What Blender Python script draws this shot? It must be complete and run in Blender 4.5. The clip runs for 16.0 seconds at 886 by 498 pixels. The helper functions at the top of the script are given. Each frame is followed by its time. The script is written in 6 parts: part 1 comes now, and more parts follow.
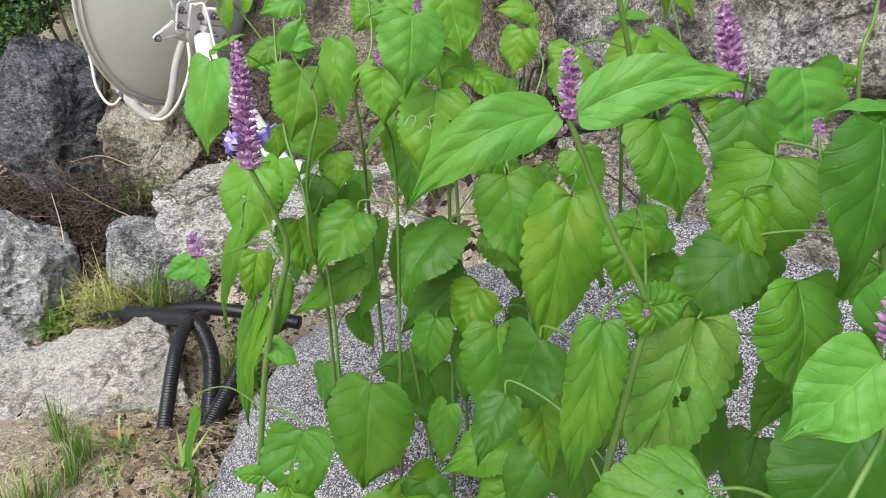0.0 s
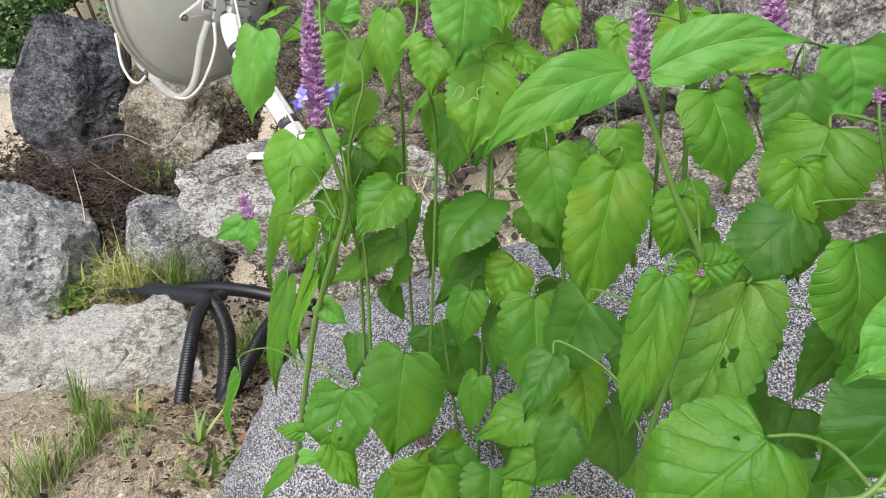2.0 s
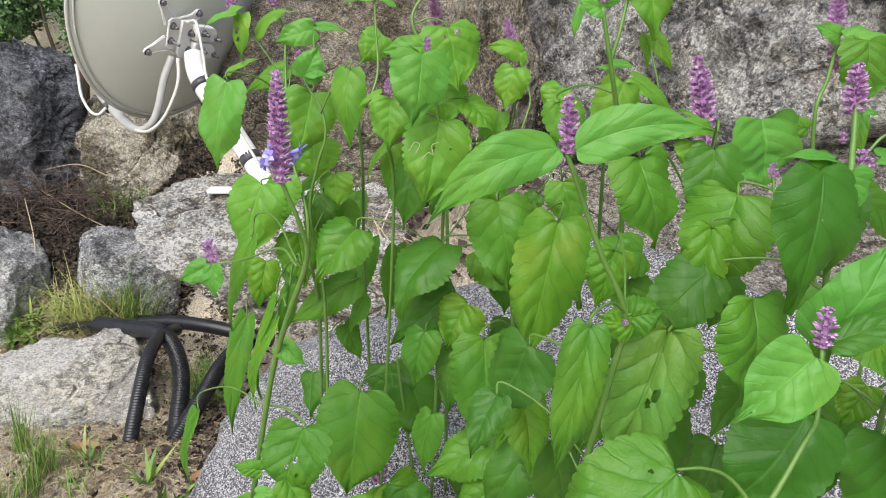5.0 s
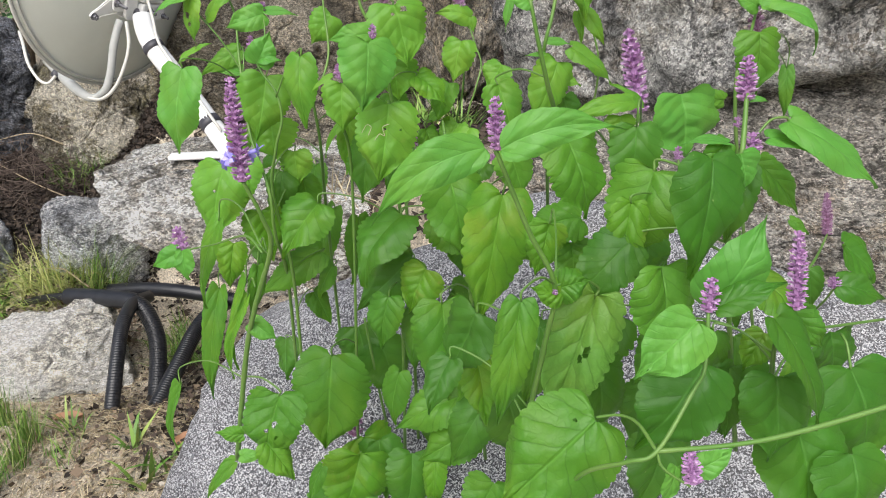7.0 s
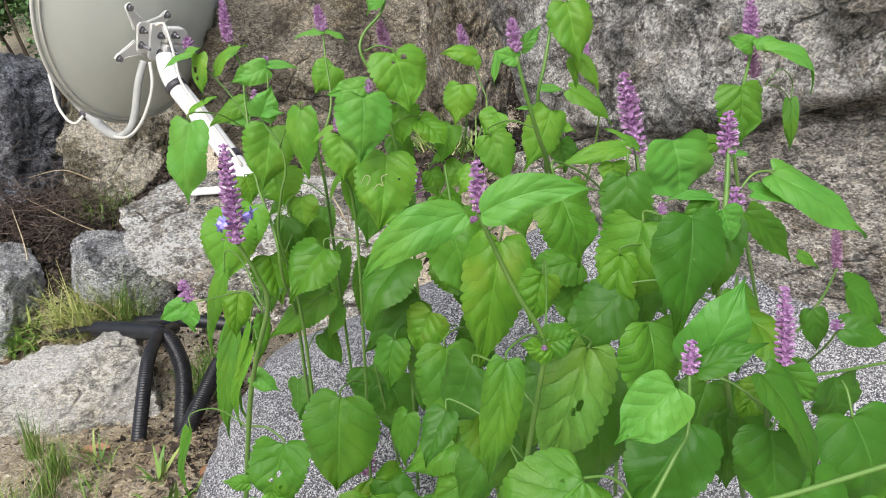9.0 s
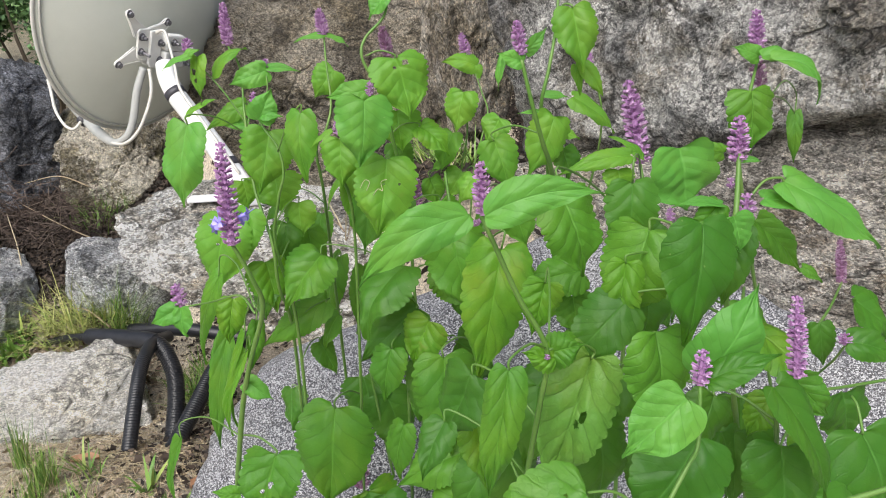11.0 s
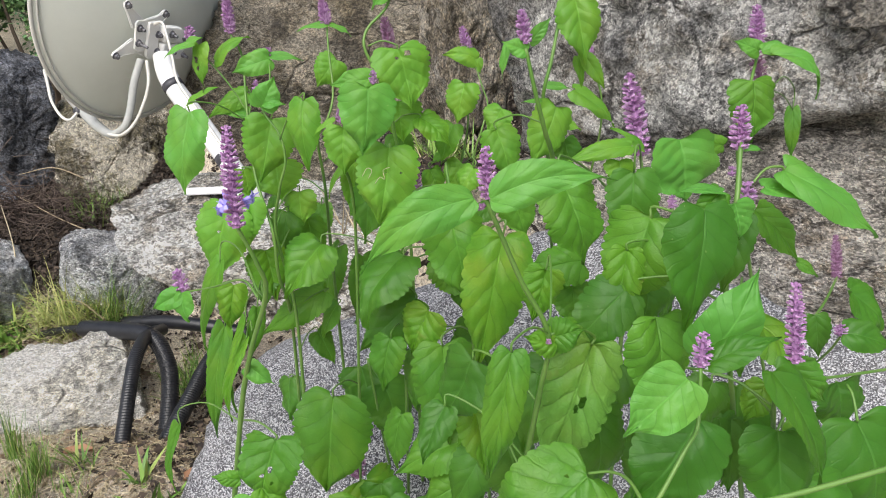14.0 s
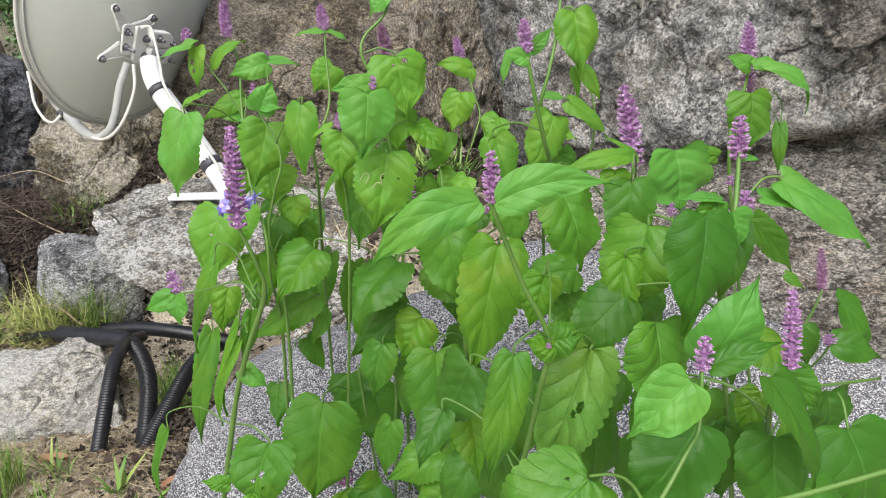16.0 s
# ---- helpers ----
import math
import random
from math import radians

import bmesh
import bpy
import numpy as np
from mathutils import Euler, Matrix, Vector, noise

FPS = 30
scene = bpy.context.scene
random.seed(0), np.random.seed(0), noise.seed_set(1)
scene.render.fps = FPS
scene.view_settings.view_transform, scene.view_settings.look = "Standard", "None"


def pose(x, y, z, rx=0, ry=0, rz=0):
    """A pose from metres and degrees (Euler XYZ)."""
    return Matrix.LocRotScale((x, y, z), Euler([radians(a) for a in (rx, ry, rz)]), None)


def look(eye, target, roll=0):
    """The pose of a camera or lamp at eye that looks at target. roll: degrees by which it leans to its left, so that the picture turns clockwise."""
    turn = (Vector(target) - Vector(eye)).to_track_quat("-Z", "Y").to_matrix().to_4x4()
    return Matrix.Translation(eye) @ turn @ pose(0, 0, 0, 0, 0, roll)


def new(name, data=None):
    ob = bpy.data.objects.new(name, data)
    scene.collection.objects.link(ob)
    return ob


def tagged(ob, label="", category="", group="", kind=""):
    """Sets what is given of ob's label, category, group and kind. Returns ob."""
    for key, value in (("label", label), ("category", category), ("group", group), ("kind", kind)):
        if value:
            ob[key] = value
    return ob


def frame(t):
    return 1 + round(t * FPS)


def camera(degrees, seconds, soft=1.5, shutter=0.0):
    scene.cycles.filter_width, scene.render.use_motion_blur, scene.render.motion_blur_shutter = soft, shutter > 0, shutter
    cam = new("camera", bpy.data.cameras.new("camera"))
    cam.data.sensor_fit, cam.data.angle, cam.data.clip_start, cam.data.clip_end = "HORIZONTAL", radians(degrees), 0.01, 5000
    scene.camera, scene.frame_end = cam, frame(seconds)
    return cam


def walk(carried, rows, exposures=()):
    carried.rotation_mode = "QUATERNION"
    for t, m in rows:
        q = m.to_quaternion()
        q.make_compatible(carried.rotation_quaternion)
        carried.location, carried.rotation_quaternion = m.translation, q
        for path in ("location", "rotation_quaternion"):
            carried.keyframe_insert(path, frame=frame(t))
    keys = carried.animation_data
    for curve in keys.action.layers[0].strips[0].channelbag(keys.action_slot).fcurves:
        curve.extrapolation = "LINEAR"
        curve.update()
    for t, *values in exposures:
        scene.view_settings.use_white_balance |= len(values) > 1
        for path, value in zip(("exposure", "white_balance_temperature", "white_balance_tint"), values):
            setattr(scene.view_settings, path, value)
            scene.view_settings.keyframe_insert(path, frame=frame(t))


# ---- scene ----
cam = camera(68.0, 16.0, 1.0)
PATH = [
    (0, (0.008, 0.019, 1.008), (0.038, 1.913, 0.366), -0.3),
    (0.5, (0.004, 0.018, 1.006), (0.032, 1.911, 0.359), -0.4),
    (1, (0.007, 0.012, 1.004), (0.024, 1.902, 0.352), 0.2),
    (1.5, (0.0, 0.006, 1.006), (0.004, 1.893, 0.343), -0.1),
    (2, (-0.01, 0.007, 0.999), (-0.014, 1.892, 0.33), 1.1),
    (2.5, (-0.005, 0.006, 1.007), (-0.014, 1.89, 0.339), 1.0),
    (3, (-0.002, -0.003, 1.018), (-0.001, 1.892, 0.377), 1.4),
    (3.5, (-0.016, -0.009, 1.021), (0.008, 1.896, 0.414), 2.4),
    (4, (-0.008, -0.014, 1.031), (0.038, 1.899, 0.446), 2.1),
    (4.5, (-0.011, -0.014, 1.023), (0.073, 1.903, 0.458), 2.6),
    (5, (-0.007, -0.014, 1.013), (0.106, 1.901, 0.447), 2.9),
    (5.2, (-0.017, -0.036, 1.002), (0.17, 1.872, 0.431), 4.9),
    (7.3, (0.003, -0.04, 1.042), (0.178, 1.815, 0.316), -0.2),
    (7.5, (0.004, -0.04, 1.043), (0.153, 1.816, 0.313), -0.7),
    (8, (0.006, -0.04, 1.045), (0.128, 1.824, 0.33), -0.7),
    (8.5, (0.012, -0.039, 1.051), (0.13, 1.836, 0.366), -1.0),
    (9, (0.017, -0.04, 1.055), (0.146, 1.847, 0.404), -1.2),
    (11.5, (0.014, -0.032, 1.048), (0.157, 1.866, 0.435), 0.0),
    (12, (0.012, -0.034, 1.05), (0.156, 1.863, 0.433), 0.2),
    (12.5, (0.01, -0.035, 1.049), (0.153, 1.861, 0.428), 0.4),
    (13, (0.012, -0.033, 1.049), (0.157, 1.862, 0.424), 0.5),
    (13.5, (0.014, -0.033, 1.051), (0.163, 1.861, 0.424), 0.1),
    (14, (0.011, -0.037, 1.044), (0.168, 1.858, 0.424), 0.6),
    (14.5, (-0.003, -0.044, 1.04), (0.189, 1.853, 0.436), 1.9),
    (15, (0.0, -0.04, 1.039), (0.21, 1.858, 0.444), 2.1),
    (15.5, (-0.003, -0.04, 1.038), (0.21, 1.859, 0.449), 2.4),
    (16, (0.002, -0.039, 1.041), (0.213, 1.862, 0.455), 2.0),
]
walk(cam, [(t, look(eye, target, roll)) for t, eye, target, roll in PATH])

# ---- light: bright overcast sky ----
scene.view_settings.exposure = 0.50
world = bpy.data.worlds.new("world")
scene.world = world
world.use_nodes = True
wn = world.node_tree
sky = wn.nodes.new("ShaderNodeTexSky")
sky.sky_type, sky.sun_disc = "NISHITA", False
sky.sun_elevation, sky.sun_rotation = radians(49), radians(204)
sky.air_density, sky.dust_density, sky.ozone_density = 1.0, 4.0, 1.0
wn.links.new(sky.outputs[0], wn.nodes["Background"].inputs[0])
wn.nodes["Background"].inputs[1].default_value = 0.09
sun = new("sun", bpy.data.lights.new("sun", "SUN"))
sun.data.energy, sun.data.angle, sun.data.color = 3.1, radians(56), (1.0, 0.99, 0.975)
sun.matrix_world = look((-1.05, -2.5, 3.1), (0, 0, 0))


# ---- materials ----
class Nodes:
    """A short hand for building a node material."""

    def __init__(self, name, rough=0.6, metal=0.0):
        self.mat = bpy.data.materials.new(name)
        self.mat.use_nodes = True
        self.t = self.mat.node_tree
        self.bsdf = self.t.nodes["Principled BSDF"]
        self.bsdf.inputs["Roughness"].default_value = rough
        self.bsdf.inputs["Metallic"].default_value = metal
        self.coord = self.t.nodes.new("ShaderNodeTexCoord")

    def put(self, value, socket):
        if isinstance(value, bpy.types.NodeSocket):
            self.t.links.new(value, socket)
        elif isinstance(value, tuple) and len(value) == 3 and socket.type == "RGBA":
            socket.default_value = (*value, 1.0)
        else:
            socket.default_value = value

    def noise(self, scale, detail=4.0, rough=0.55, vec=None, distort=0.0):
        n = self.t.nodes.new("ShaderNodeTexNoise")
        self.put(vec or self.coord.outputs["Object"], n.inputs["Vector"])
        for key, v in (("Scale", scale), ("Detail", detail), ("Roughness", rough), ("Distortion", distort)):
            n.inputs[key].default_value = v
        return n.outputs[0]

    def voronoi(self, scale, feature="F1", out=0, vec=None):
        n = self.t.nodes.new("ShaderNodeTexVoronoi")
        n.feature = feature
        self.put(vec or self.coord.outputs["Object"], n.inputs["Vector"])
        n.inputs["Scale"].default_value = scale
        return n.outputs[out]

    def stretched(self, x, y, z, turn=(0, 0, 0)):
        n = self.t.nodes.new("ShaderNodeMapping")
        self.put(self.coord.outputs["Object"], n.inputs["Vector"])
        n.inputs["Rotation"].default_value = [radians(a) for a in turn]
        n.inputs["Scale"].default_value = (x, y, z)
        return n.outputs[0]

    def ramp(self, fac, stops):
        n = self.t.nodes.new("ShaderNodeValToRGB")
        while len(n.color_ramp.elements) < len(stops):
            n.color_ramp.elements.new(0.5)
        for e, (pos, col) in zip(n.color_ramp.elements, stops):
            e.position = pos
            e.color = (*col, 1.0) if isinstance(col, tuple) else (col, col, col, 1.0)
        self.put(fac, n.inputs[0])
        return n.outputs[0]

    def mix(self, fac, a, b, mode="MIX"):
        n = self.t.nodes.new("ShaderNodeMix")
        n.data_type, n.blend_type = "RGBA", mode
        self.put(fac, n.inputs[0])
        self.put(a, n.inputs[6])
        self.put(b, n.inputs[7])
        return n.outputs[2]

    def math(self, op, a, b=0.0, c=0.0):
        n = self.t.nodes.new("ShaderNodeMath")
        n.operation = op
        for i, v in enumerate((a, b, c)):
            self.put(v, n.inputs[i])
        return n.outputs[0]

    def random(self):
        return self.t.nodes.new("ShaderNodeObjectInfo").outputs["Random"]

    def island(self):
        return self.t.nodes.new("ShaderNodeNewGeometry").outputs["Random Per Island"]

    def color(self, value):
        self.put(value, self.bsdf.inputs["Base Color"])
        return self

    def bump(self, height, strength=0.5, distance=0.01):
        n = self.t.nodes.new("ShaderNodeBump")
        n.inputs["Strength"].default_value, n.inputs["Distance"].default_value = strength, distance
        self.put(height, n.inputs["Height"])
        self.t.links.new(n.outputs[0], self.bsdf.inputs["Normal"])
        return self


def leaf_material(name, young, old, spots=0.0, translucent=0.34, relief=1.0):
    """Quilted hyssop leaf: fine sunken veins that fork at the margin, puffed panels between them, blemishes and light coming through."""
    m = Nodes(name, 0.42)
    uv = m.t.nodes.new("ShaderNodeUVMap").outputs[0]
    sep = m.t.nodes.new("ShaderNodeSeparateXYZ")
    m.put(uv, sep.inputs[0])
    u, v = sep.outputs[0], sep.outputs[1]
    side = m.math("ABSOLUTE", m.math("SUBTRACT", v, 0.5))
    wob = m.math("MULTIPLY", m.math("SUBTRACT", m.noise(85, 2), 0.5), 0.5)
    phase = m.math("ADD", m.math("SUBTRACT", m.math("MULTIPLY", u, 5.4), m.math("MULTIPLY", m.math("POWER", side, 0.85), 3.0)), wob)
    lateral = m.math("ABSOLUTE", m.math("SUBTRACT", m.math("FRACT", phase), 0.5))
    vein = m.math("SUBTRACT", 1.0, m.math("MINIMUM", m.math("MULTIPLY", lateral, 16.0), 1.0))
    fork = m.math("ABSOLUTE", m.math("SUBTRACT", m.math("FRACT", m.math("ADD", m.math("MULTIPLY", phase, 2.0), m.math("MULTIPLY", side, 1.6))), 0.5))
    fork = m.math("SUBTRACT", 1.0, m.math("MINIMUM", m.math("MULTIPLY", fork, 10.0), 1.0))
    fork = m.math("MULTIPLY", fork, m.ramp(side, ((0.2, 0.0), (0.34, 0.6))))
    mid = m.math("SUBTRACT", 1.0, m.math("MINIMUM", m.math("MULTIPLY", side, 40.0), 1.0))
    warp = m.t.nodes.new("ShaderNodeVectorMath")
    warp.operation = "MULTIPLY_ADD"
    wn = m.t.nodes.new("ShaderNodeTexNoise")
    m.put(m.coord.outputs["Object"], wn.inputs["Vector"])
    wn.inputs["Scale"].default_value = 150.0
    m.put(wn.outputs[1], warp.inputs[0])
    warp.inputs[1].default_value = (0.004,) * 3
    m.put(m.coord.outputs["Object"], warp.inputs[2])
    net = m.voronoi(360.0, "DISTANCE_TO_EDGE", 0, warp.outputs[0])
    net = m.math("SUBTRACT", 1.0, m.math("MINIMUM", m.math("MULTIPLY", net, 5.0), 1.0))
    lines = m.math("MAXIMUM", vein, fork)
    base = m.mix(m.random(), young, old)
    base = m.mix(m.ramp(m.noise(38, 4), ((0.35, 0.0), (0.8, 0.55))), base, tuple(c * 0.78 for c in old))
    olive = m.ramp(m.noise(24, 3, 0.6), ((0.44, 0.0), (0.68, 0.5)))
    base = m.mix(olive, base, (young[0] * 1.3, young[1] * 0.93, young[2] * 0.75))
    # veins coloured darker, adding the shade of their grooves to the leaf green
    base = m.mix(m.math("MULTIPLY", m.math("MAXIMUM", lines, m.math("MULTIPLY", net, 0.22)), 0.14 + 0.34 * relief), base, tuple(c * 0.45 for c in old))
    base = m.mix(m.math("MULTIPLY", mid, 0.45), base, tuple(min(1.0, c * 1.35 + 0.03) for c in young))
    if spots:
        base = m.mix(m.math("MULTIPLY", m.ramp(m.noise(30, 3, 0.6), ((0.5, 0.0), (0.72, 1.0))), spots), base, (0.40, 0.42, 0.05))
        base = m.mix(m.math("MULTIPLY", m.ramp(m.noise(75, 2, 0.6), ((0.68, 0.0), (0.74, 1.0))), spots), base, (0.33, 0.24, 0.09))
    specks = m.ramp(m.noise(420, 2), ((0.74, 0.0), (0.78, 1.0)))
    base = m.mix(m.math("MULTIPLY", specks, 0.3), base, (0.45, 0.5, 0.2))
    m.color(base)
    puff = m.math("MULTIPLY", m.math("POWER", m.math("MULTIPLY", lateral, 2.0), 0.5), 0.65)
    sunk = m.math("ADD", m.math("MULTIPLY", fork, 0.5), m.math("ADD", mid, m.math("MULTIPLY", net, 0.11 * max(1.0, relief))))
    height = m.math("SUBTRACT", m.math("ADD", puff, m.math("MULTIPLY", m.noise(130, 2), 0.45)), sunk)
    m.bump(height, 0.10 + 0.50 * relief, 0.0011)
    m.put(m.ramp(m.noise(90, 3), ((0.3, 0.42), (0.8, 0.62))), m.bsdf.inputs["Roughness"])
    m.bsdf.inputs["Specular IOR Level"].default_value = 0.40
    thin = m.t.nodes.new("ShaderNodeBsdfTranslucent")
    m.put(m.mix(0.5, base, (0.28, 0.52, 0.035)), thin.inputs[0])
    blend = m.t.nodes.new("ShaderNodeMixShader")
    blend.inputs[0].default_value = translucent
    m.t.links.new(m.bsdf.outputs[0], blend.inputs[1])
    m.t.links.new(thin.outputs[0], blend.inputs[2])
    m.t.links.new(blend.outputs[0], m.t.nodes["Material Output"].inputs[0])
    return m.mat


LEAF = leaf_material("hyssop leaf", (0.104, 0.300, 0.024), (0.063, 0.215, 0.019), relief=0.95)
LEAF_YOUNG = leaf_material("young hyssop leaf", (0.125, 0.375, 0.056), (0.088, 0.31, 0.042), relief=0.5)
LEAF_SMOOTH = leaf_material("smooth hyssop leaf", (0.060, 0.215, 0.016), (0.038, 0.160, 0.012), relief=0.6)
LEAF_OLD = leaf_material("ageing hyssop leaf", (0.116, 0.315, 0.020), (0.084, 0.260, 0.017), 0.25)
# paler green of younger upper leaves, also brightened for the stronger light up there
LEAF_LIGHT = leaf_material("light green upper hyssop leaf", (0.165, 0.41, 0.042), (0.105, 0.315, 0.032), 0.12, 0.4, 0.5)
# darker leaf green that carries some of the clump's inner shade
LEAF_DARK = leaf_material("shade darkened hyssop leaf", (0.063, 0.210, 0.019), (0.039, 0.145, 0.014), relief=0.6)

LEAF_QUILTED = leaf_material("pale quilted hyssop leaf", (0.145, 0.345, 0.055), (0.112, 0.30, 0.045), 0.15, 0.34, 1.2)


def stem_material():
    m = Nodes("green stem", 0.5)
    m.color(m.mix(m.ramp(m.noise(40, 3), ((0.4, 0.0), (0.7, 1.0))), (0.085, 0.195, 0.03), (0.13, 0.23, 0.05)))
    m.bump(m.noise(400, 2), 0.2, 0.0005)
    return m.mat


def flower_material(name, a, b, c):
    m = Nodes(name, 0.6)
    m.color(m.ramp(m.island(), ((0.0, a), (0.5, b), (1.0, c))))
    m.bsdf.inputs["Subsurface Weight"].default_value = 0.0
    return m.mat


STEM = stem_material()
CALYX = flower_material("purple calyx", (0.25, 0.11, 0.26), (0.38, 0.20, 0.40), (0.56, 0.37, 0.58))
CALYX_RIPE = flower_material("faded purple calyx", (0.18, 0.08, 0.15), (0.29, 0.14, 0.26), (0.45, 0.30, 0.43))
COROLLA = flower_material("violet blue corolla", (0.22, 0.19, 0.62), (0.32, 0.28, 0.74), (0.46, 0.42, 0.85))


def boulder_material(name, light, dark, stain, grain=180.0, flecks=0.6, band=(1, 1, 1), turn=(0, 0, 0), stains=0.6, white=(0.72, 0.69, 0.64), crystals=0.75, pits=0.6, patch=0.05, bloom=0.4, bloom_scale=6.0):
    """Weathered gneiss: patches, mottles, crystals, iron stain, clustered pale flakes and dark pits. grain: crystals per metre."""
    m = Nodes(name, 0.88)
    vec = m.stretched(*band, turn)
    between = tuple((a + b) / 2 for a, b in zip(light, dark))
    col = m.ramp(m.noise(grain * patch, 9, 0.68, vec, 0.8), ((0.40, dark), (0.5, between), (0.6, light)))
    col = m.mix(m.math("MULTIPLY", m.ramp(m.noise(grain * patch * 0.6, 7, 0.65), ((0.5, 0.0), (0.58, 1.0))), stains), col, stain)
    col = m.mix(1.0, col, m.ramp(m.noise(grain * patch * 0.8, 3, 0.55, vec, 0.5), ((0.36, 0.72), (0.5, 1.0), (0.64, 1.25))), "MULTIPLY")
    mid = m.noise(grain * 0.32, 7, 0.82, vec, 0.3)
    col = m.mix(1.0, col, m.ramp(mid, ((0.41, 0.34), (0.5, 1.0), (0.59, 1.75))), "MULTIPLY")
    region = m.ramp(m.noise(grain * patch * 0.9, 4, 0.6, vec), ((0.43, 0.22), (0.54, 1.0)))
    fleck = m.ramp(m.noise(grain * 0.42, 8, 0.85, vec, 0.4), ((0.495, 0.0), (0.515, 1.0)))
    col = m.mix(m.math("MULTIPLY", m.math("MULTIPLY", fleck, region), flecks), col, white)
    crust = m.ramp(m.noise(bloom_scale, 9, 0.62, vec, 0.4), ((0.50, 0.0), (0.53, 1.0)))
    crust = m.math("MULTIPLY", crust, m.ramp(m.noise(grain * 0.35, 6, 0.8, vec), ((0.44, 0.15), (0.50, 1.0))))
    col = m.mix(m.math("MULTIPLY", crust, bloom), col, white)
    cell = m.t.nodes.new("ShaderNodeSeparateColor")
    m.put(m.voronoi(grain * 2.0, "F1", 1, vec), cell.inputs[0])
    col = m.mix(1.0, col, m.ramp(cell.outputs[0], ((0.0, 1 - 0.8 * crystals), (0.5, 1.0), (1.0, 1 + 0.9 * crystals))), "MULTIPLY")
    pit = m.ramp(m.noise(grain * 0.6, 6, 0.85, vec), ((0.455, 1.0), (0.48, 0.0)))
    shade = m.ramp(m.noise(grain * patch * 1.7, 5, 0.7), ((0.42, 1.0), (0.58, 0.25)))
    col = m.mix(m.math("MULTIPLY", m.math("MULTIPLY", pit, shade), pits), col, tuple(c * 0.3 for c in dark))
    warp = m.t.nodes.new("ShaderNodeVectorMath")
    warp.operation = "MULTIPLY_ADD"
    wn = m.t.nodes.new("ShaderNodeTexNoise")
    m.put(vec, wn.inputs["Vector"])
    wn.inputs["Scale"].default_value, wn.inputs["Detail"].default_value = grain * 0.05, 6.0
    m.put(wn.outputs[1], warp.inputs[0])
    warp.inputs[1].default_value = (30.0 / grain,) * 3
    m.put(vec, warp.inputs[2])
    gap = m.ramp(m.voronoi(grain * 0.028, "DISTANCE_TO_EDGE", 0, warp.outputs[0]), ((0.0, 1.0), (0.03, 0.0)))
    gap = m.math("MULTIPLY", gap, m.ramp(m.noise(grain * 0.03, 3), ((0.46, 0.0), (0.56, 1.0))))
    col = m.mix(m.math("MULTIPLY", gap, 0.8), col, tuple(c * 0.3 for c in dark))
    m.color(col)
    h = m.math("ADD", m.math("MULTIPLY", m.math("SUBTRACT", mid, gap), 1.2), m.math("MULTIPLY", m.noise(grain * 0.09, 9, 0.72, vec, 0.5), 3.0))
    m.bump(h, 1.0, 4.0 / grain)
    return m.mat


ROCK_WALL = boulder_material("weathered grey gneiss", (0.37, 0.37, 0.365), (0.10, 0.10, 0.105), (0.31, 0.255, 0.18), 180, 0.9, (1, 1, 1.1), (0, 25, 0), 0.5, (0.82, 0.81, 0.78), 0.6, 0.8, bloom=0.5, bloom_scale=8.0)
ROCK_LOW = boulder_material("brown banded gneiss", (0.50, 0.46, 0.40), (0.18, 0.165, 0.145), (0.36, 0.27, 0.175), 190, 0.85, (0.85, 0.85, 1.35), (10, 12, 0), 0.45, (0.8, 0.76, 0.7), bloom=0.45, bloom_scale=7.0)
ROCK_BROWN = boulder_material("earthy brown boulder", (0.33, 0.28, 0.205), (0.105, 0.088, 0.064), (0.20, 0.16, 0.09), 150, 0.45, (0.9, 0.9, 1.2), (20, 10, 0), 0.5, (0.6, 0.55, 0.46))
ROCK_UPRIGHT = boulder_material("tan grey boulder", (0.46, 0.39, 0.285), (0.20, 0.165, 0.12), (0.30, 0.23, 0.145), 130, 0.3, (1.3, 1.3, 0.8), (5, 0, 0), 0.5)
ROCK_TAN = boulder_material("tan boulder", (0.33, 0.285, 0.18), (0.115, 0.097, 0.055), (0.19, 0.17, 0.075), 100, 0.9, (1, 1, 1.1), (30, 0, 10), 0.6, (0.88, 0.82, 0.70), 0.5, bloom=0.8, bloom_scale=4.5)
ROCK_BLACK = boulder_material("blue black boulder", (0.19, 0.205, 0.245), (0.055, 0.06, 0.072), (0.09, 0.09, 0.10), 110, 0.5, (1, 1, 1.3), (0, 35, 20), 0.3, (0.45, 0.46, 0.5), bloom=0.35, bloom_scale=9.0)
ROCK_GREY = boulder_material("pale grey boulder", (0.74, 0.75, 0.77), (0.42, 0.43, 0.45), (0.54, 0.53, 0.49), 110, 0.8, (0.8, 0.8, 1.3), (25, 30, 0), 0.3, (0.88, 0.88, 0.87), 0.55, 0.5, bloom=0.6, bloom_scale=7.0)
ROCK_SMALL = boulder_material("blue grey boulder", (0.42, 0.435, 0.46), (0.20, 0.21, 0.23), (0.31, 0.31, 0.26), 110, 0.7, (0.9, 0.9, 1.2), (25, 30, 0), 0.3, (0.85, 0.85, 0.84))
ROCK_PALE = boulder_material("pale cream boulder", (0.92, 0.90, 0.83), (0.66, 0.625, 0.54), (0.74, 0.64, 0.46), 130, 0.8, (0.8, 0.8, 1.3), (15, 10, 0), 0.35, (0.9, 0.88, 0.84), 0.4, 0.35, bloom=0.85, bloom_scale=6.0)
